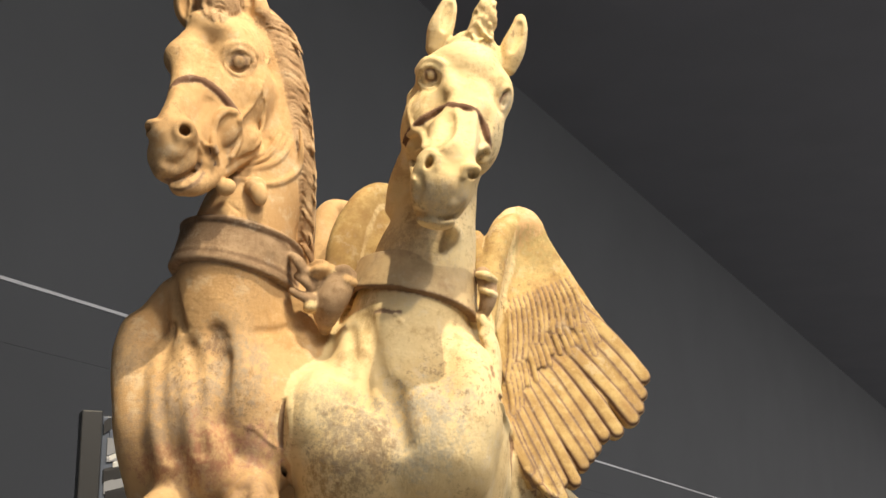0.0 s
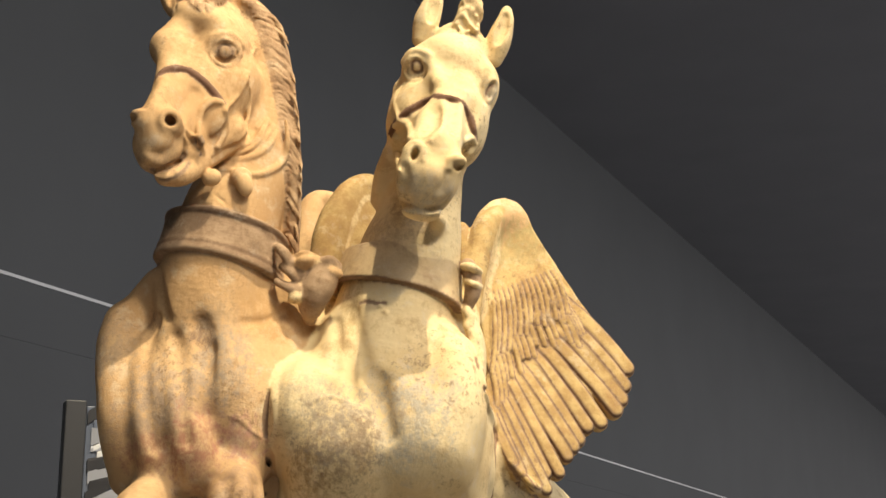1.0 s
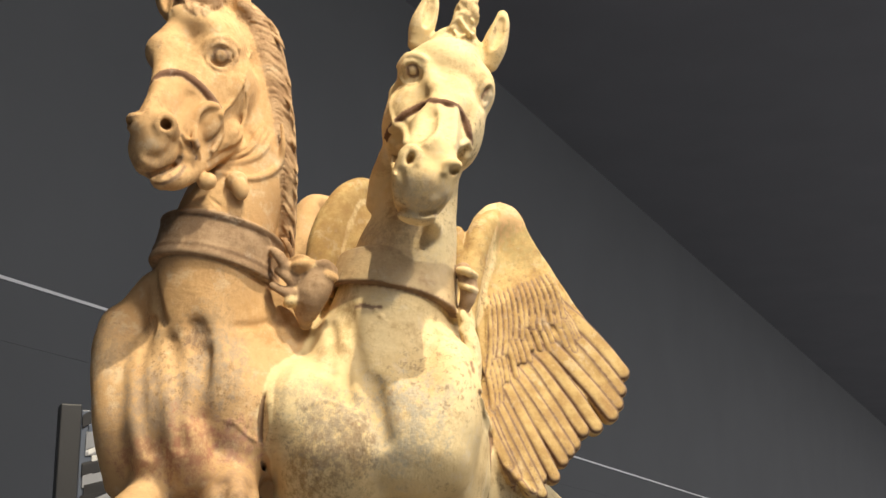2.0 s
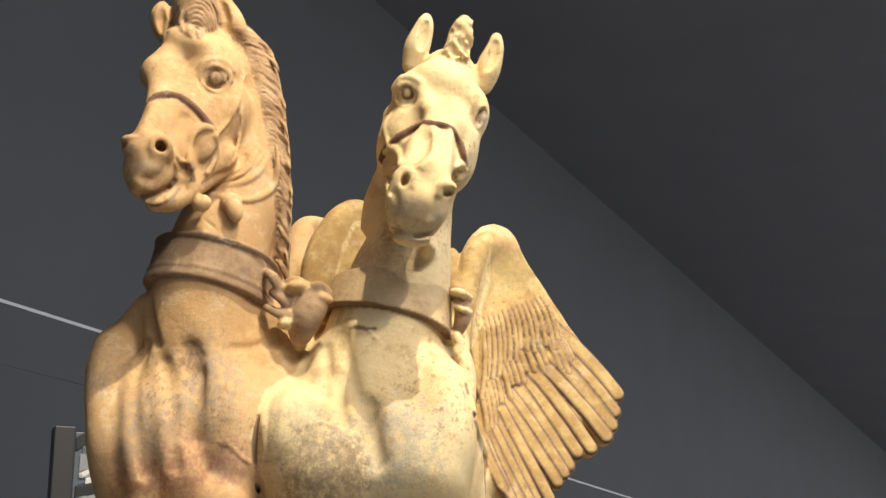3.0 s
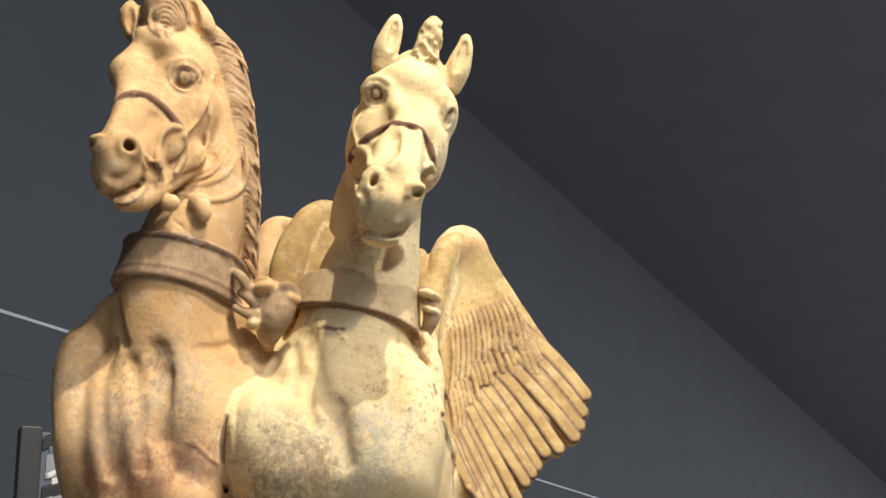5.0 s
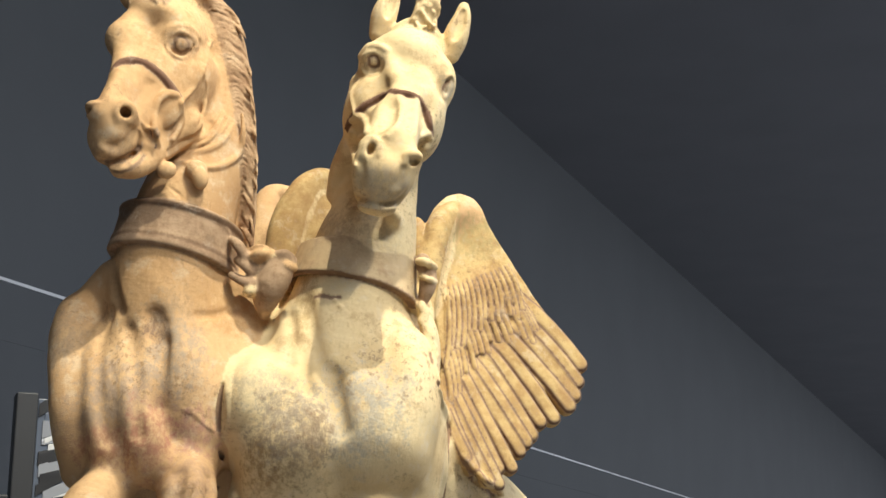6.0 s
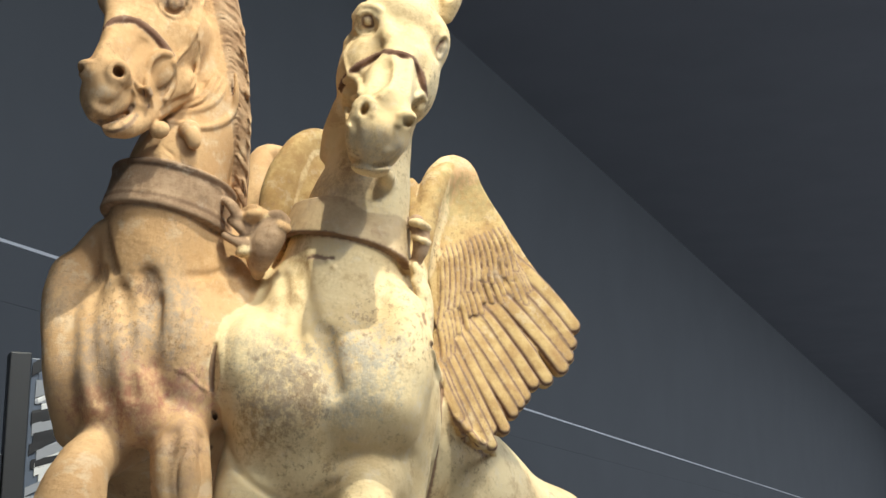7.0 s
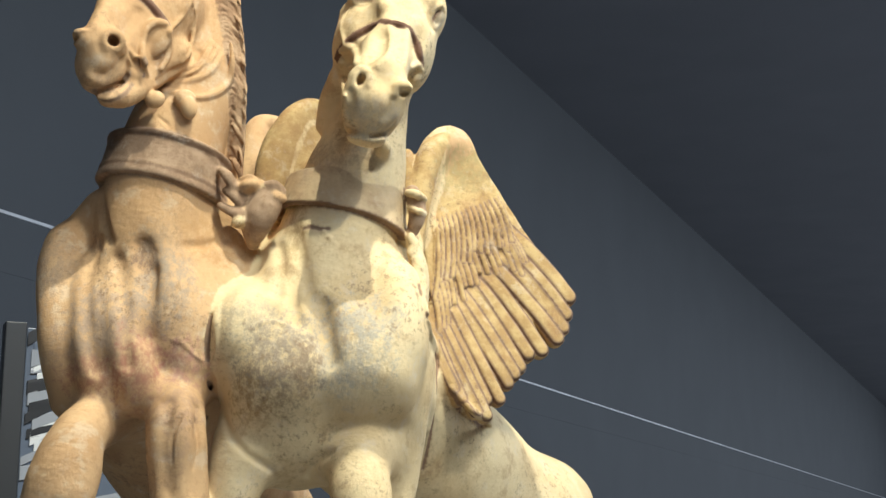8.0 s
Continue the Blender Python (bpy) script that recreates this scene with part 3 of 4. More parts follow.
limb(((-0.393, 2.150, 2.397), (-0.393, 2.110, 2.327), (-0.398, 2.070, 2.275), (-0.405, 2.050, 2.244)), (0.0233, 0.0166, 0.0141, 0.0166), k=0.02)
lump((-0.398, 2.085, 2.223), (0.0291, 0.042, 0.0316), (0, 20, 0), k=0.02)
limb(((-0.307, 2.180, 2.270), (-0.338, 2.155, 2.226), (-0.363, 2.115, 2.185), (-0.383, 2.095, 2.176)), (0.0299, 0.0224, 0.0183, 0.0166), k=0.01)
# mouth, open at the corner
lump((-0.362, 2.140, 2.246), (0.0299, 0.04, 0.0299), k=0.015)
lump((-0.401, 2.080, 2.192), (0.0166, 0.03, 0.0116), k=0.012)
limb(((-0.406, 2.074, 2.181), (-0.393, 2.081, 2.181), (-0.375, 2.092, 2.189), (-0.364, 2.119, 2.210), (-0.350, 2.121, 2.231)), (0.0033, 0.0042, 0.0045, 0.0050, 0.0055), k=0.004, cut=True)
limb(((-0.384, 2.080, 2.178), (-0.372, 2.086, 2.185), (-0.364, 2.103, 2.197)), (0.0033, 0.0033, 0.0033), k=0.002)
limb(((-0.395, 2.084, 2.171), (-0.377, 2.082, 2.168), (-0.358, 2.094, 2.182)), (0.0033, 0.0042, 0.0033), k=0.005)
# nostrils
lump((-0.375, 2.065, 2.249), (0.0183, 0.022, 0.0166), (0, 10, 0), k=0.02)
lump((-0.421, 2.050, 2.249), (0.01, 0.02, 0.0125), (0, 25, 0), k=0.01)
lump((-0.373, 2.051, 2.245), (0.0091, 0.028, 0.0083), (0, 30, 0), k=0.005, cut=True)
lump((-0.425, 2.040, 2.245), (0.0058, 0.02, 0.0042), k=0.004, cut=True)
limb(((-0.349, 2.129, 2.235), (-0.340, 2.111, 2.240), (-0.340, 2.122, 2.224), (-0.345, 2.117, 2.214)), (0.005, 0.005, 0.005, 0.0042), k=0.004, tone=4)
# eye with ringed lids
lump((-0.309, 2.137, 2.385), (0.0266, 0.014, 0.0216), k=0.01, cut=True)
lump((-0.312, 2.157, 2.391), (0.0141, 0.0125, 0.0141), k=0.002)
limb(((-0.331, 2.144, 2.378), (-0.325, 2.143, 2.398), (-0.309, 2.142, 2.406), (-0.295, 2.150, 2.401), (-0.290, 2.159, 2.390)), (0.0033, 0.0042, 0.005, 0.0042, 0.0033), k=0.004)
limb(((-0.330, 2.141, 2.377), (-0.322, 2.143, 2.367), (-0.307, 2.148, 2.365), (-0.296, 2.154, 2.373), (-0.290, 2.155, 2.388)), (0.0025, 0.0033, 0.0033, 0.0033, 0.0025), k=0.004)
lump((-0.308, 2.148, 2.387), (0.0058, 0.0033, 0.0058), k=0.001)
# ears
limb(((-0.392, 2.210, 2.474), (-0.403, 2.205, 2.493), (-0.409, 2.200, 2.514), (-0.409, 2.200, 2.530)), (0.0125, 0.02, 0.0175, 0.0083), k=0.008)
limb(((-0.395, 2.161, 2.465), (-0.405, 2.183, 2.495), (-0.406, 2.183, 2.516)), (0.0033, 0.0067, 0.0042), k=0.003, cut=True)
limb(((-0.291, 2.230, 2.484), (-0.301, 2.215, 2.510), (-0.313, 2.210, 2.537), (-0.320, 2.210, 2.553)), (0.0183, 0.0216, 0.0158, 0.0075), k=0.01)
limb(((-0.304, 2.198, 2.489), (-0.310, 2.192, 2.512), (-0.317, 2.192, 2.533)), (0.005, 0.0075, 0.005), k=0.006, cut=True)
# topknot of hair between the ears
# dark bed under the strands, painting in the shade between them
lump((-0.357, 2.200, 2.524), (0.0349, 0.045, 0.0382), (0, 10, 0), k=0.01, tone=6)
lump((-0.352, 2.185, 2.497), (0.033, 0.030, 0.026), (0, 12, 0), k=0.012, tone=6)
for i in range(9):
    # strands that sweep up from the brow and over to one side
    w = 0.012 + 0.0070 * i
    c0 = np.array((-0.350, 2.170, 2.462))
    lock = [seat(c0 + np.array((0.56 * w * (1 + 0.05 * np.sin(6 * q + 1.3 * i)) * np.cos(q), 0.0, 1.15 * w * np.sin(q))), 0.0018) for q in np.linspace(0.3, 2.8, 9)]
    limb(lock, (0.0018, 0.0032, 0.0038, 0.0040, 0.0040, 0.0040, 0.0038, 0.0032, 0.0018), k=0.0006, tone=5, n=3)
# hanging mane, lock by lock down the crest
crest = spline(((-0.291, 2.245, 2.519), (-0.264, 2.245, 2.482), (-0.246, 2.240, 2.434), (-0.233, 2.240, 2.381), (-0.222, 2.240, 2.319), (-0.214, 2.240, 2.254), (-0.212, 2.250, 2.192), (-0.213, 2.260, 2.117)),
               (0.015, 0.02, 0.0208, 0.0191, 0.0175, 0.0158, 0.0141, 0.0125), 9)
# bed of the mane, toned dark where shade lies between locks
limb(crest[::6, :3] + np.array((-0.003, 0.022, 0.0)), crest[::6, 3] * 1.0, k=0.01, tone=6)
strands = random.Random(11)
for i in range(1, len(crest) - 1):
    # wavy strands laid slantwise over the crest, and loose ends along its edge
    c, w = crest[i], crest[i, 3]
    go = crest[min(i + 2, len(crest) - 1), :3] - crest[max(i - 2, 0), :3]
    go = go / np.linalg.norm(go)
    out = np.array((-go[2], 0.0, go[0]))
    a, b = strands.uniform(0.8, 1.2), strands.uniform(-0.003, 0.003)
    strand = [seat(c[:3] + out * w * o + go * (g * a + b), 0.0006) for o, g in ((-0.85, -0.004), (-0.55, -0.006), (-0.2, 0.001), (0.15, 0.012), (0.45, 0.019), (0.72, 0.034), (0.78, 0.050))]
    limb(strand, (0.0010, 0.0024, 0.0029, 0.0029, 0.0027, 0.0024, 0.0010), k=0.0005, tone=5, n=3)
limb(((-0.231, 2.290, 2.222), (-0.230, 2.300, 2.169), (-0.227, 2.310, 2.106)), (0.0233, 0.0233, 0.0249), k=0.02)
# folds of skin at the throat
limb(((-0.288, 2.187, 2.247), (-0.269, 2.194, 2.261), (-0.256, 2.203, 2.283), (-0.251, 2.212, 2.300)), (0.0029, 0.005, 0.005, 0.0029), k=0.004)
limb(((-0.294, 2.187, 2.238), (-0.271, 2.190, 2.247), (-0.252, 2.202, 2.271), (-0.244, 2.215, 2.295)), (0.0029, 0.005, 0.005, 0.0029), k=0.004)
limb(((-0.296, 2.186, 2.227), (-0.272, 2.188, 2.233), (-0.250, 2.200, 2.252), (-0.237, 2.217, 2.283)), (0.0029, 0.005, 0.005, 0.0029), k=0.004)
# bridle
limb(((-0.402, 2.092, 2.325), (-0.395, 2.096, 2.337), (-0.380, 2.105, 2.345), (-0.365, 2.117, 2.348), (-0.346, 2.118, 2.336), (-0.328, 2.128, 2.321), (-0.316, 2.131, 2.306), (-0.306, 2.137, 2.294)),
     (0.0033, 0.0042, 0.0042, 0.0042, 0.005, 0.005, 0.005, 0.0042), k=0.002, tone=4)
limb(((-0.305, 2.132, 2.292), (-0.291, 2.150, 2.320), (-0.278, 2.157, 2.354), (-0.278, 2.216, 2.419)), (0.0033, 0.0042, 0.0042, 0.0033), k=0.004)
limb(((-0.276, 2.153, 2.348), (-0.276, 2.179, 2.316), (-0.279, 2.173, 2.277), (-0.290, 2.163, 2.251)), (0.0025, 0.0033, 0.0033, 0.0025), k=0.004)
limb(((-0.312, 2.128, 2.300), (-0.326, 2.122, 2.299), (-0.338, 2.114, 2.285), (-0.342, 2.112, 2.264), (-0.338, 2.104, 2.238), (-0.335, 2.124, 2.221)), (0.005, 0.0067, 0.0058, 0.0058, 0.005, 0.0042), k=0.004)
lump((-0.322, 2.133, 2.277), (0.0166, 0.008, 0.0266), (0, 15, 0), k=0.006)
limb(((-0.305, 2.129, 2.287), (-0.306, 2.143, 2.271), (-0.310, 2.144, 2.251), (-0.317, 2.140, 2.234)), (0.0042, 0.005, 0.005, 0.0042), k=0.004)
# throat cord with two acorns
limb(((-0.318, 2.184, 2.213), (-0.291, 2.178, 2.208), (-0.262, 2.185, 2.205), (-0.237, 2.206, 2.221), (-0.224, 2.222, 2.244), (-0.220, 2.217, 2.274), (-0.223, 2.218, 2.302)), (0.0033, 0.0033, 0.0042, 0.005, 0.005, 0.0042, 0.0033), k=0.005)
lump((-0.324, 2.145, 2.188), (0.015, 0.0133, 0.0133), (0, -10, 0), k=0.003)
lump((-0.284, 2.171, 2.197), (0.0166, 0.0141, 0.0158), k=0.003)
lump((-0.277, 2.162, 2.182), (0.0125, 0.0108, 0.0183), (0, -14, 0), k=0.003)
# wide collar with a rolled lower edge
band((-0.319, 2.247, 2.101), (0.20, 0.13, 1.0), 0.0914, 0.0895, 0.0345, 0.006, 0.92, tone=3)
band((-0.324, 2.247, 2.070), (0.20, 0.13, 1.0), 0.0931, 0.0923, 0.0058, 0.0085, 0.92, tone=3)
band((-0.322, 2.247, 2.083), (0.20, 0.13, 1.0), 0.0923, 0.0914, 0.0029, 0.0075, 0.92, tone=3)
limb(((-0.298, 2.165, 2.139), (-0.275, 2.171, 2.130), (-0.255, 2.186, 2.125), (-0.239, 2.199, 2.113), (-0.232, 2.212, 2.100)), (0.0025, 0.0033, 0.0033, 0.0033, 0.0025), k=0.004, tone=3)
band((-0.3215, 2.247, 2.079), (0.20, 0.13, 1.0), 0.0925, 0.0920, 0.0012, 0.0074, 0.92, tone=7)
band((-0.3125, 2.247, 2.132), (0.20, 0.13, 1.0), 0.0905, 0.0900, 0.0026, 0.0076, 0.92, tone=3)
band((-0.3135, 2.247, 2.1275), (0.20, 0.13, 1.0), 0.0905, 0.0900, 0.0012, 0.0070, 0.92, tone=7)
# raised scar on the breast
limb(((-0.288, 2.182, 1.836), (-0.272, 2.185, 1.830), (-0.256, 2.193, 1.814), (-0.240, 2.202, 1.806)), (0.0012, 0.0018, 0.0018, 0.0012), k=0.004)

# ===== yoke end and knots between the necks =====
limb(((-0.153, 2.200, 2.057), (-0.164, 2.196, 2.031), (-0.174, 2.212, 2.002)), (0.02, 0.0249, 0.015), k=0.01, tone=3, flat=(-0.3, -1, 0), thin=0.8)
limb(((-0.199, 2.200, 2.064), (-0.192, 2.208, 2.038), (-0.179, 2.230, 1.990)), (0.01, 0.0125, 0.01), k=0.012, tone=3)
lump((-0.185, 2.194, 2.071), (0.0166, 0.018, 0.01), (0, -12, 0), k=0.01)
limb(((-0.199, 2.195, 2.080), (-0.185, 2.188, 2.083), (-0.170, 2.192, 2.078)), (0.0042, 0.005, 0.0042), k=0.004)
limb(((-0.160, 2.196, 2.070), (-0.147, 2.188, 2.072), (-0.136, 2.192, 2.064)), (0.0067, 0.0075, 0.0067), k=0.010, tone=3)
limb(((-0.156, 2.192, 2.059), (-0.143, 2.184, 2.055), (-0.132, 2.190, 2.051)), (0.0042, 0.005, 0.0042), k=0.006)
limb(((-0.227, 2.200, 2.095), (-0.216, 2.190, 2.082), (-0.210, 2.188, 2.068)), (0.0067, 0.0083, 0.0067), k=0.008, tone=3)
limb(((-0.219, 2.195, 2.063), (-0.208, 2.188, 2.054), (-0.200, 2.192, 2.045)), (0.0067, 0.0075, 0.0058), k=0.005, tone=3)
limb(((-0.227, 2.200, 2.041), (-0.209, 2.194, 2.031), (-0.196, 2.194, 2.028)), (0.0067, 0.0075, 0.0058), k=0.008, tone=3)
lump((-0.199, 2.200, 2.017), (0.0125, 0.014, 0.0091), (0, -25, 0), k=0.006, tone=1)
# filler added behind the yoke, its dark tone standing for the shaded gap
lump((-0.170, 2.350, 2.028), (0.0299, 0.05, 0.0416), k=0.02, tone=3)
lump((-0.192, 2.370, 1.972), (0.0416, 0.06, 0.0499), k=0.03)
lump((0.063, 2.340, 1.967), (0.0283, 0.06, 0.0748), (0, -10, 0), k=0.03, tone=1)
# strap roll at the other side
limb(((0.061, 2.260, 2.082), (0.069, 2.250, 2.061), (0.069, 2.250, 2.039), (0.064, 2.260, 2.023)), (0.0116, 0.0141, 0.0133, 0.01), k=0.004, tone=3)
limb(((0.054, 2.245, 2.078), (0.067, 2.230, 2.072), (0.080, 2.245, 2.068)), (0.005, 0.0067, 0.0058), k=0.003, tone=1)
limb(((0.057, 2.245, 2.054), (0.068, 2.230, 2.047), (0.080, 2.245, 2.045)), (0.0042, 0.005, 0.005), k=0.003, tone=1)
limb(((0.059, 2.260, 2.014), (0.065, 2.250, 1.977), (0.071, 2.250, 1.942)), (0.0075, 0.0083, 0.0067), k=0.006, tone=1)
for i in range(9):
    s = i / 8
    lump(np.array((0.060, 2.240, 2.006)) * (1 - s) + np.array((0.082, 2.250, 1.918)) * s + np.array((0.004 * np.sin(i * 2.2), 0, 0)), (0.006, 0.006, 0.008), (0, 35 * i, 0), k=0.008, tone=1)

# ===== wings =====
# spread wing beside the breast: arm, web, then its feathers in rows
CENTRE, ACROSS, RISE = (0.149, 2.450, 2.073), (0.979, 0.206, 0.000), (-0.029, 0.140, 0.990)
root = spline([(*p, 0) for p in ((0.077, -0.008), (0.049, -0.048), (0.015, -0.087), (-0.013, -0.115), (-0.037, -0.135), (-0.058, -0.160), (-0.060, -0.202))], (1, 1, 1, 1, 1, 1, 1), 6)[:, :2]
tip = spline([(*p, 0) for p in ((0.181, -0.120), (0.170, -0.160), (0.161, -0.187), (0.136, -0.211), (0.104, -0.223), (0.085, -0.252), (0.072, -0.265), (0.052, -0.300), (0.025, -0.305), (0.028, -0.332), (-0.006, -0.308), (-0.024, -0.286))],
             (1, 1, 1, 1, 1, 1, 1, 1, 1, 1, 1, 1), 4)[:, :2]
plumes = []
for i in range(15):
    s = i / 14
    a, b = root[round(s * (len(root) - 1))], tip[round(s * (len(tip) - 1))]
    plumes.append((bow(a, b, 0.035 - 0.05 * s), 0.0138 - 0.0042 * s, 0.0004 + 0.0012 * (i % 2), 0.0058))
low = spline([(*p, 0) for p in ((0.107, -0.063), (0.099, -0.086), (0.062, -0.087), (0.026, -0.104), (0.001, -0.131), (-0.025, -0.163), (-0.043, -0.207))], (1, 1, 1, 1, 1, 1, 1), 6)[:, :2]
high = spline([(*p, 0) for p in ((0.049, 0.025), (0.041, 0.022), (0.012, 0.009), (-0.014, -0.007), (-0.035, -0.030), (-0.049, -0.057), (-0.063, -0.102))], (1, 1, 1, 1, 1, 1, 1), 6)[:, :2]
for i in range(18):
    s = i / 17
    a, b = high[round(s * 36)], low[round(s * 36)]
    b = a + (b - a) * (1.0 - 0.07 * ((i * 7) % 3))
    plumes.append((bow(a, b, 0.05), 0.0056, 0.0022, 0.0052))
for i in range(14):
    s = i / 13
    a = np.array((0.055, 0.059)) * (1 - s) + np.array((-0.050, 0.013)) * s
    b = np.array((0.088, -0.044)) * (1 - s) + np.array((-0.053, -0.140)) * s
    b = a + (b - a) * (0.86 + 0.07 * ((i * 5) % 3)) * (1 - 0.2 * np.sin(s * 3.14))
    plumes.append((bow(a, b, 0.05), 0.0045, 0.0040, 0.0045))
vane(CENTRE, ACROSS, RISE, ((-0.068, -0.043), (-0.080, 0.006), (-0.073, 0.078), (-0.053, 0.139), (-0.034, 0.164), (-0.016, 0.171), (0.004, 0.165), (0.021, 0.142), (0.047, 0.097), (0.075, 0.049), (0.107, -0.003),
                            (0.143, -0.058), (0.162, -0.097), (0.128, -0.163), (0.077, -0.193), (0.027, -0.223), (0.015, -0.256), (-0.032, -0.239), (-0.050, -0.197), (-0.058, -0.121)), plumes, 0.010, k=0.02)
limb(((0.068, 2.390, 2.022), (0.074, 2.410, 2.093), (0.092, 2.430, 2.176), (0.118, 2.450, 2.215), (0.142, 2.470, 2.214)), (0.0133, 0.0183, 0.02, 0.0166, 0.0116), k=0.04, tone=2)
# folded wing between the necks, and the wing tip behind it
limb(((-0.169, 2.380, 2.109), (-0.154, 2.400, 2.186), (-0.120, 2.430, 2.252), (-0.081, 2.460, 2.248), (-0.061, 2.480, 2.178)), (0.0283, 0.0299, 0.0249, 0.0266, 0.0366), k=0.02, tone=2)
limb(((-0.226, 2.500, 2.122), (-0.208, 2.520, 2.208), (-0.198, 2.540, 2.259), (-0.159, 2.560, 2.249)), (0.0249, 0.0299, 0.0216, 0.0333), k=0.02)
limb(((0.056, 2.440, 2.188), (0.063, 2.420, 2.124), (0.057, 2.380, 2.039)), (0.0116, 0.0166, 0.0166), k=0.01, tone=2)

limb(((-0.123, 2.440, 2.207), (-0.116, 2.420, 2.123), (-0.096, 2.420, 2.047)), (0.0399, 0.0449, 0.0416), k=0.02, tone=2)
limb(((-0.076, 2.460, 2.232), (-0.060, 2.440, 2.148)), (0.0333, 0.0416), k=0.02, tone=2)
limb(((-0.196, 2.530, 2.210), (-0.198, 2.520, 2.127)), (0.0249, 0.0299), k=0.02)

# ===== legs, down to the plinth =====
limb(((-0.396, 2.250, 1.725), (-0.409, 2.150, 1.689), (-0.420, 2.110, 1.628), (-0.435, 2.120, 1.574)), (0.0416, 0.0399, 0.0499, 0.0432), k=0.02)
limb(((-0.435, 2.120, 1.574), (-0.438, 2.180, 1.481), (-0.438, 2.230, 1.369), (-0.437, 2.240, 1.252)), (0.0432, 0.0299, 0.0233, 0.0216), k=0.02)
limb(((-0.286, 2.230, 1.759), (-0.274, 2.165, 1.688), (-0.265, 2.160, 1.608), (-0.263, 2.180, 1.545)), (0.0416, 0.0432, 0.0416, 0.0366), k=0.015)
limb(((-0.263, 2.180, 1.545), (-0.265, 2.220, 1.434), (-0.263, 2.230, 1.254)), (0.0366, 0.0249, 0.0216), k=0.02)
limb(((-0.179, 2.260, 1.712), (-0.194, 2.220, 1.643), (-0.200, 2.220, 1.578), (-0.202, 2.250, 1.449), (-0.196, 2.260, 1.250)), (0.0466, 0.0416, 0.0382, 0.0266, 0.0216), k=0.015, tone=1)
limb(((-0.009, 2.250, 1.688), (-0.012, 2.190, 1.644), (-0.005, 2.170, 1.587), (0.003, 2.230, 1.467), (0.008, 2.250, 1.252)), (0.0582, 0.0449, 0.0432, 0.0283, 0.0216), k=0.015, tone=1)
limb(((0.362, 2.880, 1.519), (0.394, 2.920, 1.402), (0.352, 2.980, 1.346), (0.376, 3.000, 1.238)), (0.0831, 0.0532, 0.0299, 0.0249), k=0.03, tone=1)
limb(((-0.244, 2.920, 1.513), (-0.232, 2.960, 1.386), (-0.263, 3.020, 1.340), (-0.244, 3.040, 1.226)), (0.0831, 0.0532, 0.0299, 0.0249), k=0.03)
for hoof in ((-0.437, 2.23), (-0.263, 2.22), (-0.196, 2.25), (0.008, 2.24), (0.372, 3.0), (-0.238, 3.04)):
    limb(((*hoof, 1.285), (hoof[0], hoof[1] - 0.012, 1.25)), (0.024, 0.032), k=0.012, tone=3)
# muscle furrows on the forelegs, creases under the breast, and the swelling in its middle
limb(((-0.285, 2.147, 1.741), (-0.285, 2.117, 1.685), (-0.277, 2.115, 1.614)), (0.0042, 0.0058, 0.005), k=0.02, cut=True)
limb(((-0.245, 2.167, 1.737), (-0.237, 2.130, 1.670), (-0.240, 2.124, 1.615)), (0.0033, 0.0042, 0.0033), k=0.018, cut=True)
lump((-0.125, 2.195, 1.789), (0.0549, 0.034, 0.0648), k=0.02, tone=1)
for i in range(6):
    p = np.array((-0.115, 2.277, 1.668)) + np.array((0.012 * (i - 2.5), 0, 0.006 * abs(i - 2.5)))
    limb([seat(p + np.array((0.004 * (i - 2.5) * q, 0, -0.022 * q)), 0.0005) for q in (0.0, 0.5, 1.0)], (0.003, 0.0035, 0.002), k=0.002, tone=1, n=3)

# ===== finer modelling: fuller breast, shoulder and flank of the plain horse =====
lump((-0.111, 2.275, 1.685), (0.088, 0.075, 0.062), k=0.05, tone=1)
limb(((0.047, 2.345, 1.828), (0.035, 2.325, 1.733), (0.023, 2.310, 1.641), (0.017, 2.310, 1.573)), (0.052, 0.056, 0.055, 0.045), k=0.04, tone=1)
# nose between the nostrils, lips drawn in under it
lump((0.008, 2.075, 2.209), (0.030, 0.025, 0.020), k=0.02, tone=1)
lump((0.005, 2.088, 2.169), (0.033, 0.032, 0.028), (0, 8, 0), k=0.02, tone=1)
lump((0.065, 2.055, 2.126), (0.026, 0.060, 0.036), (0, 8, 0), k=0.015, cut=True)
limb(((-0.037, 2.049, 2.147), (-0.033, 2.037, 2.156), (-0.034, 2.034, 2.170)), (0.003, 0.004, 0.003), k=0.012, cut=True)
limb(((0.020, 2.045, 2.143), (0.025, 2.041, 2.152), (0.027, 2.038, 2.161)), (0.003, 0.004, 0.003), k=0.012, cut=True)
# nostrils: slanting slits under a raised wing
limb(((-0.008, 2.029, 2.182), (-0.007, 2.031, 2.195), (-0.013, 2.033, 2.205), (-0.025, 2.040, 2.210), (-0.035, 2.042, 2.201)), (0.002, 0.0036, 0.004, 0.0036, 0.002), k=0.007, tone=1)
limb(((0.029, 2.038, 2.173), (0.032, 2.036, 2.184), (0.043, 2.037, 2.186), (0.052, 2.045, 2.185)), (0.002, 0.0034, 0.0036, 0.002), k=0.007, tone=1)
# edges of the flat nose bridge
limb(((0.020, 2.094, 2.290), (0.021, 2.072, 2.258), (0.016, 2.045, 2.226), (0.004, 2.037, 2.212)), (0.002, 0.003, 0.003, 0.002), k=0.012, tone=1)
limb(((0.045, 2.101, 2.288), (0.044, 2.084, 2.254), (0.042, 2.063, 2.222)), (0.002, 0.003, 0.002), k=0.012, tone=1)
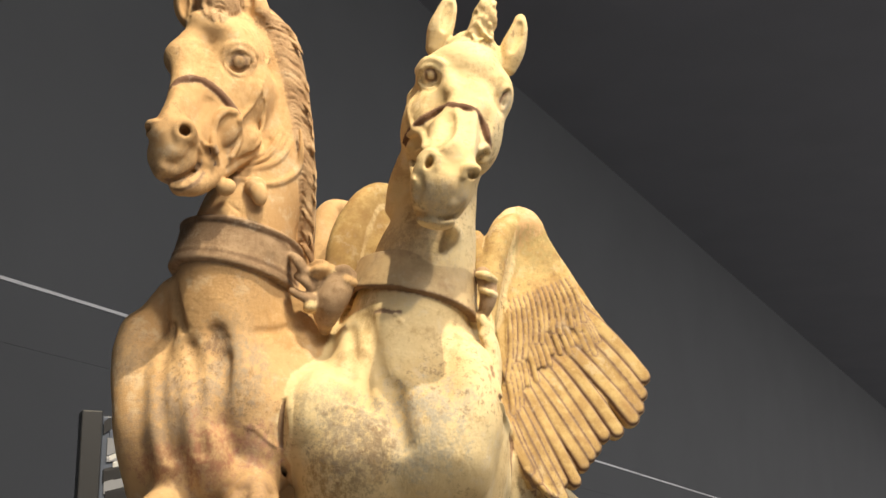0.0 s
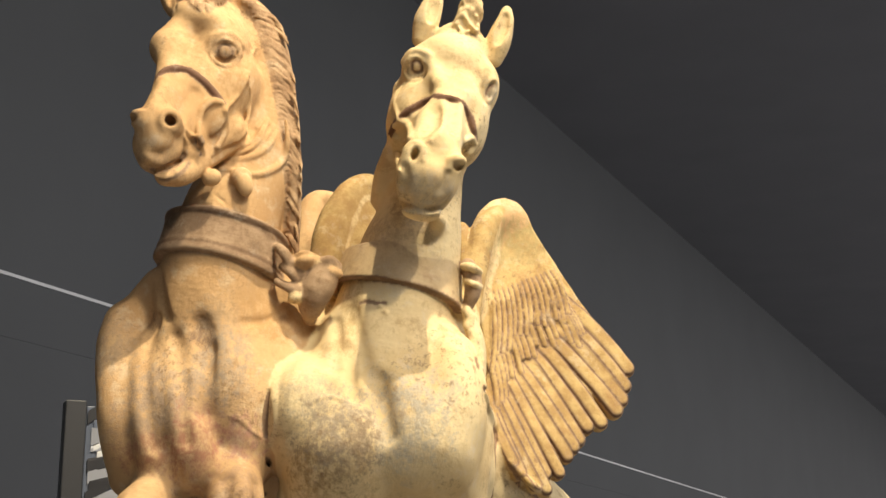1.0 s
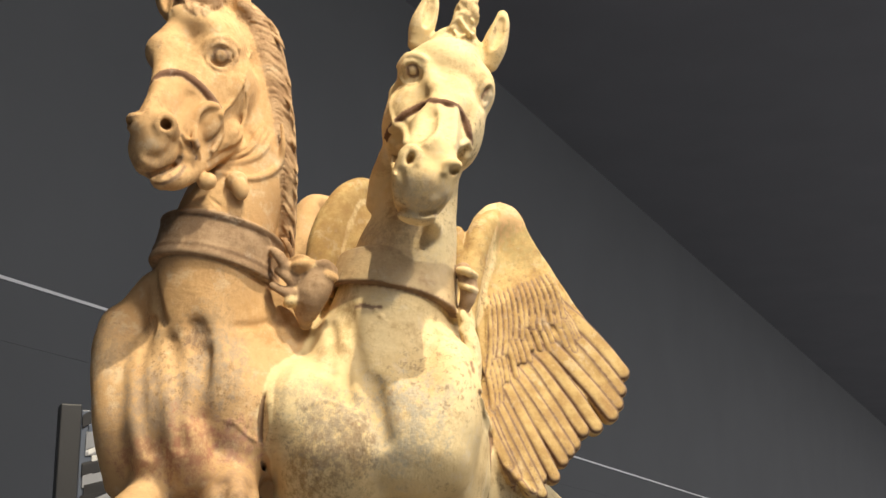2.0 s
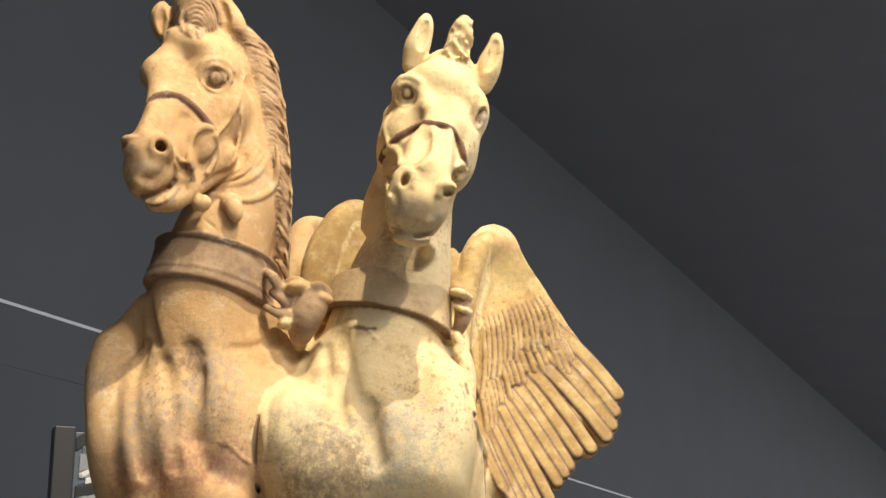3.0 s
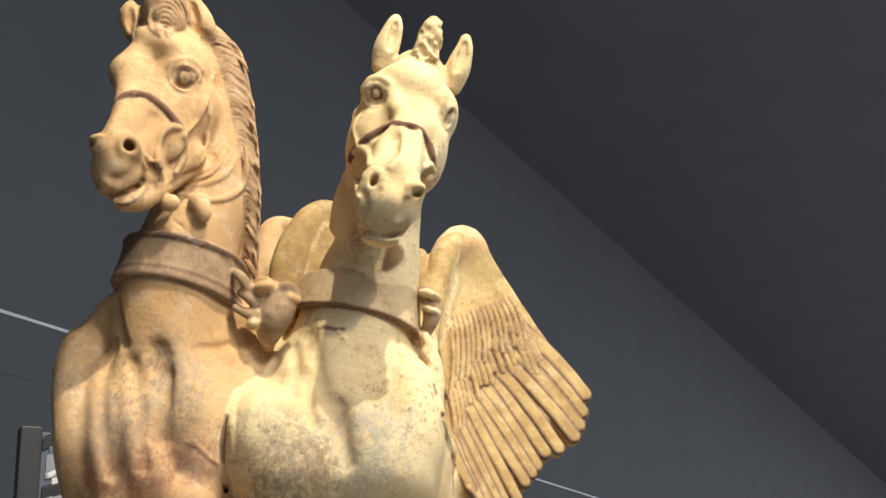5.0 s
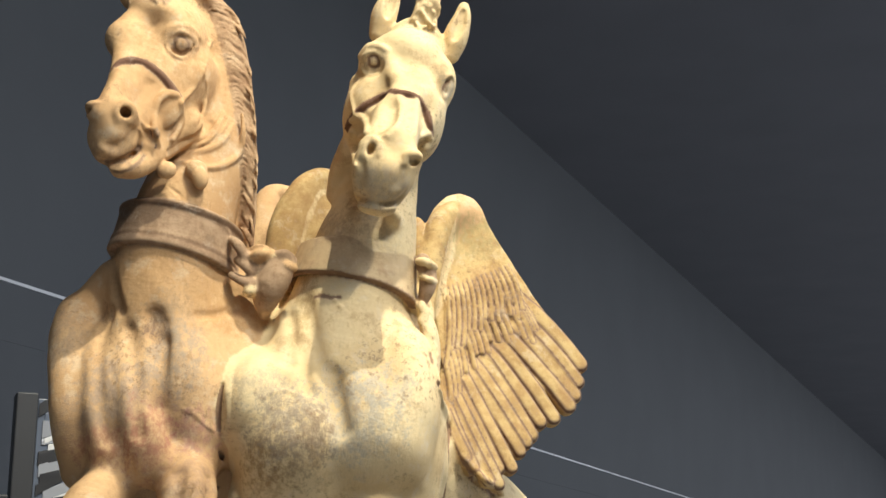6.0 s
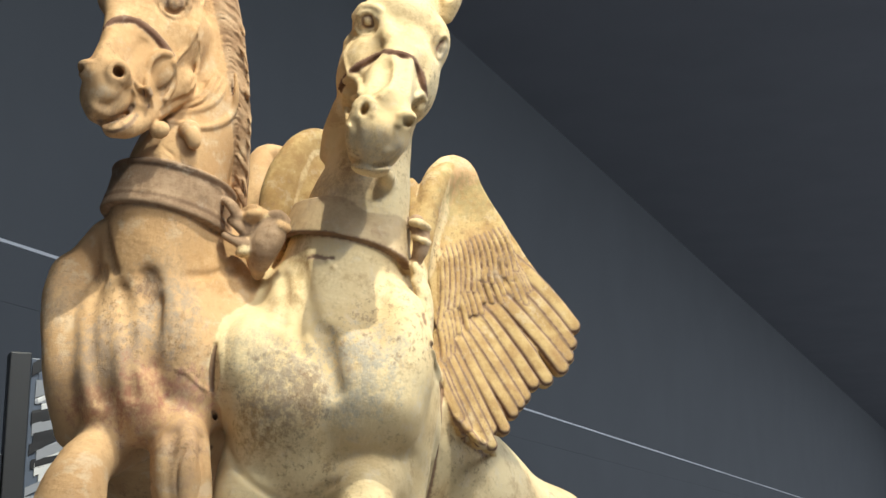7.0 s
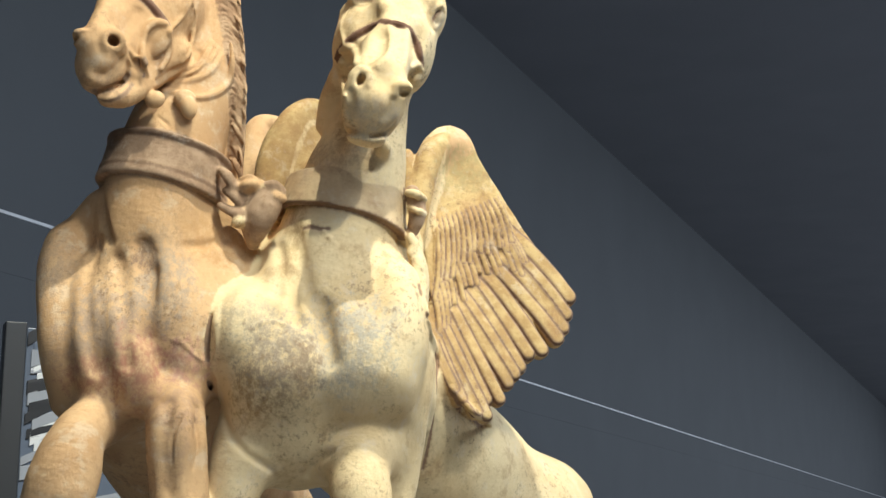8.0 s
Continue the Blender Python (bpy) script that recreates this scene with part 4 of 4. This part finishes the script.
limb(((0.008, 2.082, 2.272), (0.004, 2.061, 2.245), (-0.009, 2.047, 2.225)), (0.004, 0.006, 0.004), k=0.02, cut=True)
limb(((0.013, 2.120, 2.333), (0.010, 2.133, 2.351), (0.002, 2.146, 2.375)), (0.003, 0.004, 0.003), k=0.02, tone=1)
# eyes of the plain horse: ball, ringed lids and iris
lump((-0.018, 2.156, 2.372), (0.0125, 0.010, 0.0118), k=0.003, tone=1)
limb(((-0.031, 2.157, 2.363), (-0.031, 2.153, 2.374), (-0.024, 2.145, 2.381), (-0.013, 2.144, 2.380), (-0.005, 2.143, 2.371), (-0.004, 2.145, 2.361)), (0.0014, 0.0025, 0.0029, 0.0029, 0.0025, 0.0014), k=0.002, tone=1)
limb(((-0.031, 2.157, 2.362), (-0.025, 2.158, 2.356), (-0.017, 2.158, 2.355), (-0.008, 2.150, 2.356), (-0.004, 2.144, 2.360)), (0.0014, 0.0023, 0.0025, 0.0023, 0.0014), k=0.002, tone=1)
limb(((-0.026, 2.151, 2.367), (-0.024, 2.148, 2.375), (-0.016, 2.146, 2.375), (-0.011, 2.148, 2.369), (-0.014, 2.153, 2.362), (-0.023, 2.153, 2.361), (-0.026, 2.151, 2.367)), (0.0011, 0.0011, 0.0011, 0.0011, 0.0011, 0.0011, 0.0011), k=0.001, cut=True, tone=7)
limb(((-0.033, 2.151, 2.379), (-0.025, 2.148, 2.391), (-0.010, 2.142, 2.390), (0.002, 2.139, 2.381)), (0.002, 0.0033, 0.0033, 0.002), k=0.006, tone=1)
limb(((0.083, 2.160, 2.320), (0.085, 2.158, 2.335), (0.093, 2.155, 2.347), (0.102, 2.158, 2.351)), (0.0014, 0.0027, 0.0027, 0.0014), k=0.002, tone=1)
limb(((0.084, 2.160, 2.320), (0.090, 2.163, 2.317), (0.096, 2.167, 2.326), (0.100, 2.164, 2.338)), (0.0014, 0.0023, 0.0023, 0.0014), k=0.002, tone=1)
limb(((0.088, 2.159, 2.327), (0.091, 2.161, 2.338), (0.097, 2.163, 2.343)), (0.001, 0.0012, 0.001), k=0.001, cut=True, tone=7)
# ears hollowed out
lump((0.005, 2.196, 2.489), (0.0085, 0.016, 0.025), (0, 12, 0), k=0.003, cut=True)
lump((0.118, 2.196, 2.457), (0.0085, 0.016, 0.024), (0, 24, 0), k=0.003, cut=True)
lump((-0.407, 2.176, 2.489), (0.0075, 0.016, 0.022), (0, -8, 0), k=0.003, cut=True)
lump((-0.307, 2.186, 2.516), (0.0085, 0.016, 0.026), (0, -16, 0), k=0.003, cut=True)
# eye of the reddish horse
lump((-0.313, 2.149, 2.390), (0.0175, 0.011, 0.0150), (0, -6, 0), k=0.004)
limb(((-0.333, 2.140, 2.378), (-0.331, 2.141, 2.394), (-0.321, 2.139, 2.403), (-0.309, 2.138, 2.405), (-0.298, 2.145, 2.400), (-0.291, 2.154, 2.389)), (0.0015, 0.0029, 0.0035, 0.0035, 0.0029, 0.0015), k=0.002)
limb(((-0.332, 2.139, 2.377), (-0.323, 2.140, 2.369), (-0.311, 2.144, 2.365), (-0.299, 2.152, 2.374), (-0.291, 2.152, 2.387)), (0.0015, 0.0025, 0.0029, 0.0025, 0.0015), k=0.002)
limb(((-0.322, 2.140, 2.386), (-0.318, 2.139, 2.395), (-0.311, 2.141, 2.398), (-0.302, 2.141, 2.393), (-0.301, 2.145, 2.383), (-0.309, 2.146, 2.376), (-0.318, 2.144, 2.378), (-0.322, 2.140, 2.386)), (0.0012, 0.0012, 0.0012, 0.0012, 0.0012, 0.0012, 0.0012, 0.0012), k=0.001, cut=True, tone=7)
limb(((-0.337, 2.141, 2.391), (-0.330, 2.139, 2.408), (-0.315, 2.140, 2.415), (-0.298, 2.148, 2.414), (-0.288, 2.160, 2.406)), (0.002, 0.0033, 0.0037, 0.0033, 0.002), k=0.008)
# its muzzle: flared nostrils, wrinkles, parted lips
lump((-0.354, 2.125, 2.216), (0.016, 0.020, 0.013), (0, -25, 0), k=0.012)
# shallow nostril cut, toned dark to paint in the hollow's shade
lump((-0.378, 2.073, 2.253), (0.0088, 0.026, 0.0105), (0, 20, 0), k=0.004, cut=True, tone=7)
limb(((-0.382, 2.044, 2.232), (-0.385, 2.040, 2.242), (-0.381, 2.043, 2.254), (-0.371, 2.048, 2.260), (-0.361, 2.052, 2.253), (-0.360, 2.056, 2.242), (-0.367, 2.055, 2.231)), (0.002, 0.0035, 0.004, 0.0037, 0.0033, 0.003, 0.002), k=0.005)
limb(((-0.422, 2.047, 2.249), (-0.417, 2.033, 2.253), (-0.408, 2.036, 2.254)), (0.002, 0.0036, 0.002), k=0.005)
# lines of the lips, with the mouth's shade put into their tone
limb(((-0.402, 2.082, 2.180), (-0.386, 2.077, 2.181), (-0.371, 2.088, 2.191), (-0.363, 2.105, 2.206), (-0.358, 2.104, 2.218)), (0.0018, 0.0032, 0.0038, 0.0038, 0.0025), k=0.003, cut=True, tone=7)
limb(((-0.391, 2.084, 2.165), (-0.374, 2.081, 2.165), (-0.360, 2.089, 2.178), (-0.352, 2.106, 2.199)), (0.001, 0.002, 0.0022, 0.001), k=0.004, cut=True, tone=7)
limb(((-0.364, 2.071, 2.223), (-0.368, 2.068, 2.210), (-0.379, 2.063, 2.199), (-0.392, 2.053, 2.194)), (0.002, 0.0035, 0.0035, 0.002), k=0.014, cut=True)
limb(((-0.356, 2.089, 2.244), (-0.352, 2.101, 2.240), (-0.340, 2.101, 2.238)), (0.002, 0.0032, 0.002), k=0.005)
limb(((-0.358, 2.086, 2.233), (-0.357, 2.104, 2.227), (-0.359, 2.107, 2.217)), (0.002, 0.003, 0.002), k=0.005)
lump((-0.334, 2.104, 2.231), (0.0045, 0.005, 0.007), k=0.002, tone=3)
limb(((-0.391, 2.085, 2.317), (-0.392, 2.063, 2.288), (-0.398, 2.044, 2.262)), (0.003, 0.004, 0.003), k=0.02, tone=0)
limb(((-0.350, 2.108, 2.311), (-0.357, 2.093, 2.285), (-0.360, 2.075, 2.261)), (0.004, 0.006, 0.004), k=0.02, cut=True)
# jaw line and sinews of the cheek
limb(((-0.322, 2.142, 2.216), (-0.303, 2.158, 2.236), (-0.283, 2.175, 2.253), (-0.269, 2.201, 2.282)), (0.002, 0.0035, 0.0035, 0.002), k=0.008, cut=True)
limb(((-0.276, 2.153, 2.353), (-0.275, 2.169, 2.326), (-0.276, 2.175, 2.291), (-0.283, 2.164, 2.265)), (0.001, 0.0016, 0.0016, 0.001), k=0.003, cut=True)
limb(((-0.284, 2.187, 2.236), (-0.267, 2.188, 2.246), (-0.253, 2.196, 2.267), (-0.247, 2.210, 2.292)), (0.001, 0.002, 0.002, 0.001), k=0.003, cut=True)
limb(((-0.288, 2.185, 2.242), (-0.272, 2.189, 2.255), (-0.259, 2.195, 2.275), (-0.252, 2.205, 2.295)), (0.001, 0.0018, 0.0018, 0.001), k=0.003, cut=True)
limb(((-0.325, 2.172, 2.172), (-0.307, 2.168, 2.156), (-0.291, 2.160, 2.138), (-0.281, 2.164, 2.132)), (0.0008, 0.0012, 0.0012, 0.0008), k=0.002, cut=True)
# breast of the reddish horse: dimples, furrows between the muscles
lump((-0.335, 2.178, 1.962), (0.011, 0.007, 0.018), (0, -10, 0), k=0.020, cut=True)
lump((-0.407, 2.215, 1.982), (0.006, 0.009, 0.012), (0, 10, 0), k=0.010, cut=True)
limb(((-0.409, 2.226, 2.067), (-0.406, 2.211, 2.033), (-0.397, 2.199, 2.003), (-0.389, 2.195, 1.985)), (0.003, 0.006, 0.006, 0.003), k=0.018, cut=True)
limb(((-0.376, 2.189, 1.953), (-0.365, 2.173, 1.906), (-0.355, 2.159, 1.855), (-0.349, 2.158, 1.798)), (0.003, 0.0045, 0.0045, 0.004), k=0.024, cut=True)
limb(((-0.422, 2.220, 1.959), (-0.418, 2.187, 1.900), (-0.409, 2.175, 1.840), (-0.396, 2.176, 1.792)), (0.003, 0.0045, 0.0045, 0.004), k=0.024, cut=True)
limb(((-0.322, 2.183, 1.933), (-0.323, 2.166, 1.885), (-0.324, 2.171, 1.840)), (0.003, 0.004, 0.003), k=0.024, cut=True)
limb(((-0.224, 2.226, 1.997), (-0.247, 2.208, 1.981), (-0.275, 2.190, 1.977)), (0.002, 0.003, 0.002), k=0.012, cut=True)
# breast of the plain horse: middle furrow, hollows, ragged crack
limb(((-0.120, 2.198, 1.936), (-0.116, 2.186, 1.901), (-0.105, 2.177, 1.866)), (0.003, 0.0045, 0.004), k=0.022, cut=True)
limb(((-0.071, 2.184, 1.888), (-0.067, 2.183, 1.850), (-0.058, 2.168, 1.807)), (0.004, 0.005, 0.005), k=0.026, cut=True)
limb(((-0.141, 2.224, 1.984), (-0.134, 2.204, 1.946), (-0.138, 2.194, 1.910)), (0.003, 0.0035, 0.003), k=0.018, cut=True)
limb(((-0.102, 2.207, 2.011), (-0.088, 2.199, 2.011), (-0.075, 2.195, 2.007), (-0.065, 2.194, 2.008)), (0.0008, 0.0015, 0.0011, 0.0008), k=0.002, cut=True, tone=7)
lump((-0.071, 2.193, 2.003), (0.004, 0.003, 0.003), k=0.002, tone=1)
lump((-0.063, 2.192, 1.994), (0.005, 0.003, 0.004), k=0.002, tone=1)
lump((-0.054, 2.193, 1.986), (0.003, 0.003, 0.003), k=0.002, tone=1)
# seam that runs down the flank, with the tucked feather tips beside it
limb(((0.073, 2.219, 1.929), (0.087, 2.221, 1.882), (0.107, 2.382, 1.851), (0.109, 2.369, 1.786), (0.100, 2.388, 1.716), (0.089, 2.416, 1.664)), (0.001, 0.0018, 0.002, 0.002, 0.002, 0.001), k=0.004, cut=True, tone=7)
limb(((0.133, 2.390, 1.791), (0.154, 2.390, 1.769), (0.176, 2.392, 1.748), (0.204, 2.519, 1.744)), (0.004, 0.0065, 0.0065, 0.003), k=0.004, tone=2)
limb(((0.134, 2.397, 1.779), (0.158, 2.453, 1.758), (0.182, 2.484, 1.741)), (0.003, 0.0055, 0.003), k=0.004, tone=2)
# groove between the tips, shade included in its brown tone
limb(((0.130, 2.392, 1.785), (0.149, 2.403, 1.763), (0.178, 2.474, 1.744), (0.189, 2.493, 1.739)), (0.0008, 0.0014, 0.0014, 0.0008), k=0.002, cut=True, tone=7)
# creases of the forelegs and under the breast
limb(((-0.214, 2.228, 1.726), (-0.196, 2.197, 1.695), (-0.172, 2.188, 1.670), (-0.140, 2.204, 1.651)), (0.002, 0.003, 0.003, 0.002), k=0.010, cut=True)
limb(((-0.054, 2.184, 1.674), (-0.074, 2.200, 1.664), (-0.087, 2.220, 1.643)), (0.002, 0.0035, 0.002), k=0.012, cut=True)
limb(((-0.264, 2.138, 1.722), (-0.274, 2.125, 1.693), (-0.273, 2.120, 1.654)), (0.001, 0.0018, 0.001), k=0.005, cut=True)
limb(((-0.248, 2.158, 1.716), (-0.241, 2.142, 1.679), (-0.244, 2.130, 1.647)), (0.001, 0.0016, 0.001), k=0.005, cut=True)
limb(((-0.336, 2.270, 1.711), (-0.309, 2.139, 1.662), (-0.300, 2.134, 1.615)), (0.001, 0.002, 0.001), k=0.006, cut=True)
# dark line along the breast's edge, painting the shade of the gap there
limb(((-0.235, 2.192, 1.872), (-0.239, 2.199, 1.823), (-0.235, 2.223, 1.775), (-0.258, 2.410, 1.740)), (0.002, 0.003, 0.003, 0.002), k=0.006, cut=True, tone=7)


def cast(clay, step, n=16):
    """Turn the clay into one even skin of small faces."""
    lo = np.min([c[1] for c in clay if not c[4]], axis=0) - 0.02
    hi = np.max([c[2] for c in clay if not c[4]], axis=0) + 0.02
    size = step * n
    counts = np.ceil((hi - lo) / size).astype(int)
    wide = counts * n + 4
    los, his = np.array([c[1] for c in clay]), np.array([c[2] for c in clay])
    coarse = np.stack(np.meshgrid(*[np.linspace(0, size, 5)] * 3, indexing="ij"), -1).reshape(-1, 3)
    ax = np.arange(-1, n + 1)
    local = np.stack(np.meshgrid(ax, ax, ax, indexing="ij"), -1)
    ids, places, tones, quads = [], [], [], []
    m = n + 2
    corner = [(i, j, k) for i in (0, 1) for j in (0, 1) for k in (0, 1)]
    grid = np.array(list(np.ndindex(*counts)))
    middle = np.concatenate([field(g, clay) for g in np.array_split(lo + (grid + 0.5) * size, 200)])
    for b in grid[np.abs(middle) < 0.075]:
        start = lo + np.array(b) * size
        near = [clay[i] for i in np.nonzero(((los < start + size + 0.01) & (his > start - 0.01)).all(1))[0]]
        if not near or all(c[4] for c in near):
            continue
        d = field(start + coarse, near)
        if d.min() > 0.012 or d.max() < -0.012:
            continue
        cells = local + np.array(b) * n
        pts = lo + cells.reshape(-1, 3) * step
        d = field(pts, near)
        d = d + 0.0003 * (np.sin(pts[:, 0] * 83 + 2 * np.sin(pts[:, 2] * 47)) + np.sin(pts[:, 2] * 91 + pts[:, 1] * 60 + 2 * np.sin(pts[:, 0] * 39)))
        d = d.reshape(m, m, m)
        s = d < 0
        v = [d[i:m - 1 + i, j:m - 1 + j, k:m - 1 + k] for i, j, k in corner]
        inside = sum((x < 0).astype(int) for x in v)
        act = (inside > 0) & (inside < 8)
        if not act.any():
            continue
        total, weight = np.zeros((*act.shape, 3)), np.zeros(act.shape)
        for p in range(8):
            for q in range(p + 1, 8):
                a, c = np.array(corner[p]), np.array(corner[q])
                if np.abs(a - c).sum() != 1:
                    continue
                cross = (v[p] < 0) != (v[q] < 0)
                t = np.where(cross, v[p] / np.where(cross, v[p] - v[q], 1), 0)
                total += np.where(cross[..., None], a + t[..., None] * (c - a), 0)
                weight += cross
        w = np.nonzero(act)
        pos = total[w] / weight[w][:, None]
        cell = cells[:-1, :-1, :-1][w] + 1
        key = (cell[:, 0] * wide[1] + cell[:, 1]) * wide[2] + cell[:, 2]
        place = lo + (cell - 1 + pos) * step
        tone, close = np.zeros(len(place), int), np.full(len(place), 9.0)
        for fn, blo, bhi, _, cut, kind in near:
            if cut and kind != 7:
                continue
            m1 = ((place > blo) & (place < bhi)).all(1)
            if not m1.any():
                continue
            e = np.full(len(place), 9.0)
            e[m1] = np.abs(fn(place[m1]))
            take = (e < close) if kind < 2 else (e < (0.0016 if cut else 0.0028)) & (e < close + 0.003)
            tone[take] = kind
            close = np.minimum(close, 9.0 if cut else e)
        ids.append(key), places.append(place), tones.append(tone)
        unit = np.array((wide[1] * wide[2], wide[2], 1))
        for axis in range(3):
            o = np.eye(3, dtype=int)[axis]
            e1, e2 = unit[(axis + 1) % 3], unit[(axis + 2) % 3]
            x = s[1:-1, 1:-1, 1:-1]
            y = s[1 + o[0]:m - 1 + o[0], 1 + o[1]:m - 1 + o[1], 1 + o[2]:m - 1 + o[2]]
            for face, flip in ((x & ~y, False), (~x & y, True)):
                f = np.nonzero(face)
                if not len(f[0]):
                    continue
                c = cells[1:-1, 1:-1, 1:-1][f] + 1
                k = c @ unit
                q = np.stack((k, k - e1, k - e1 - e2, k - e2), 1)
                quads.append(q[:, ::-1] if flip else q)
    ids, places, tones, quads = np.concatenate(ids), np.concatenate(places), np.concatenate(tones), np.concatenate(quads)
    keys, first = np.unique(ids, return_index=True)
    places, tones = places[first], tones[first]
    faces = np.searchsorted(keys, quads)
    good = (keys[np.minimum(faces, len(keys) - 1)] == quads).all(1)
    return places, faces[good], tones


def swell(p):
    # swells both breasts along the camera's sight lines, collars to forelegs, fitted to its view
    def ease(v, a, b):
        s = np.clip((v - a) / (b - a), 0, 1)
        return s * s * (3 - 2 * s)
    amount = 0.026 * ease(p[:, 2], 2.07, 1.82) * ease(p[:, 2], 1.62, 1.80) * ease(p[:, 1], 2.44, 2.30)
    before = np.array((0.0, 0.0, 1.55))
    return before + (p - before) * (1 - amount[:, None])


def skin(name, places, rest, faces, coat, mat):
    me = bpy.data.meshes.new(name)
    me.vertices.add(len(places))
    me.vertices.foreach_set("co", places.astype(np.float32).ravel())
    me.loops.add(faces.size)
    me.loops.foreach_set("vertex_index", faces.astype(np.int32).ravel())
    me.polygons.add(len(faces))
    me.polygons.foreach_set("loop_start", np.arange(0, faces.size, 4, dtype=np.int32))
    me.update(calc_edges=True)
    me.polygons.foreach_set("use_smooth", np.ones(len(faces), bool))
    layer = me.attributes.new("coat", "FLOAT_COLOR", "POINT")
    layer.data.foreach_set("color", coat.astype(np.float32).ravel())
    still = me.attributes.new("rest", "FLOAT_VECTOR", "POINT")
    still.data.foreach_set("vector", rest.astype(np.float32).ravel())
    me.materials.append(mat)
    me.validate()
    return new(name, me)


places, faces, tones = cast(CLAY, 0.0024)
# brown lines along the feathers' edges, painting the shade of the grooves between them
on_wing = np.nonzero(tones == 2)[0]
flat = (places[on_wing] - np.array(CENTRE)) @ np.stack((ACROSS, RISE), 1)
plume_shade = np.zeros(len(flat))
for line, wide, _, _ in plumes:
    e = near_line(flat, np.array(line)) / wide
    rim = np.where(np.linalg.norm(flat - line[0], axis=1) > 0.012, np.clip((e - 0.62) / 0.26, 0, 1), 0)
    plume_shade = np.where(e < 1.04, rim, plume_shade)
coat = np.zeros((len(places), 4))
coat[:, 0] = (tones == 1) | (tones == 8)
coat[:, 1] = tones == 2
# hair beds (6) and cut lines (7) get dark tones in place of shade
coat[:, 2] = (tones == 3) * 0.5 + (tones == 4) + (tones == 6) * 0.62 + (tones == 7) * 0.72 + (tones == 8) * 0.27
coat[:, 3] = tones == 5
coat[on_wing, 2] = 0.95 * plume_shade
for _ in range(1):
    share = np.maximum(np.bincount(faces.ravel(), minlength=len(coat)), 1)
    near = np.stack([np.bincount(faces.ravel(), coat[np.roll(faces, 1, 1).ravel(), c], len(coat)) for c in range(4)], 1)
    coat = 0.6 * coat + 0.4 * near / share[:, None]
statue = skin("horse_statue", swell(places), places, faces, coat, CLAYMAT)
tagged(statue, "ochre terracotta statue of two harnessed winged horses on a plinth", "statue")
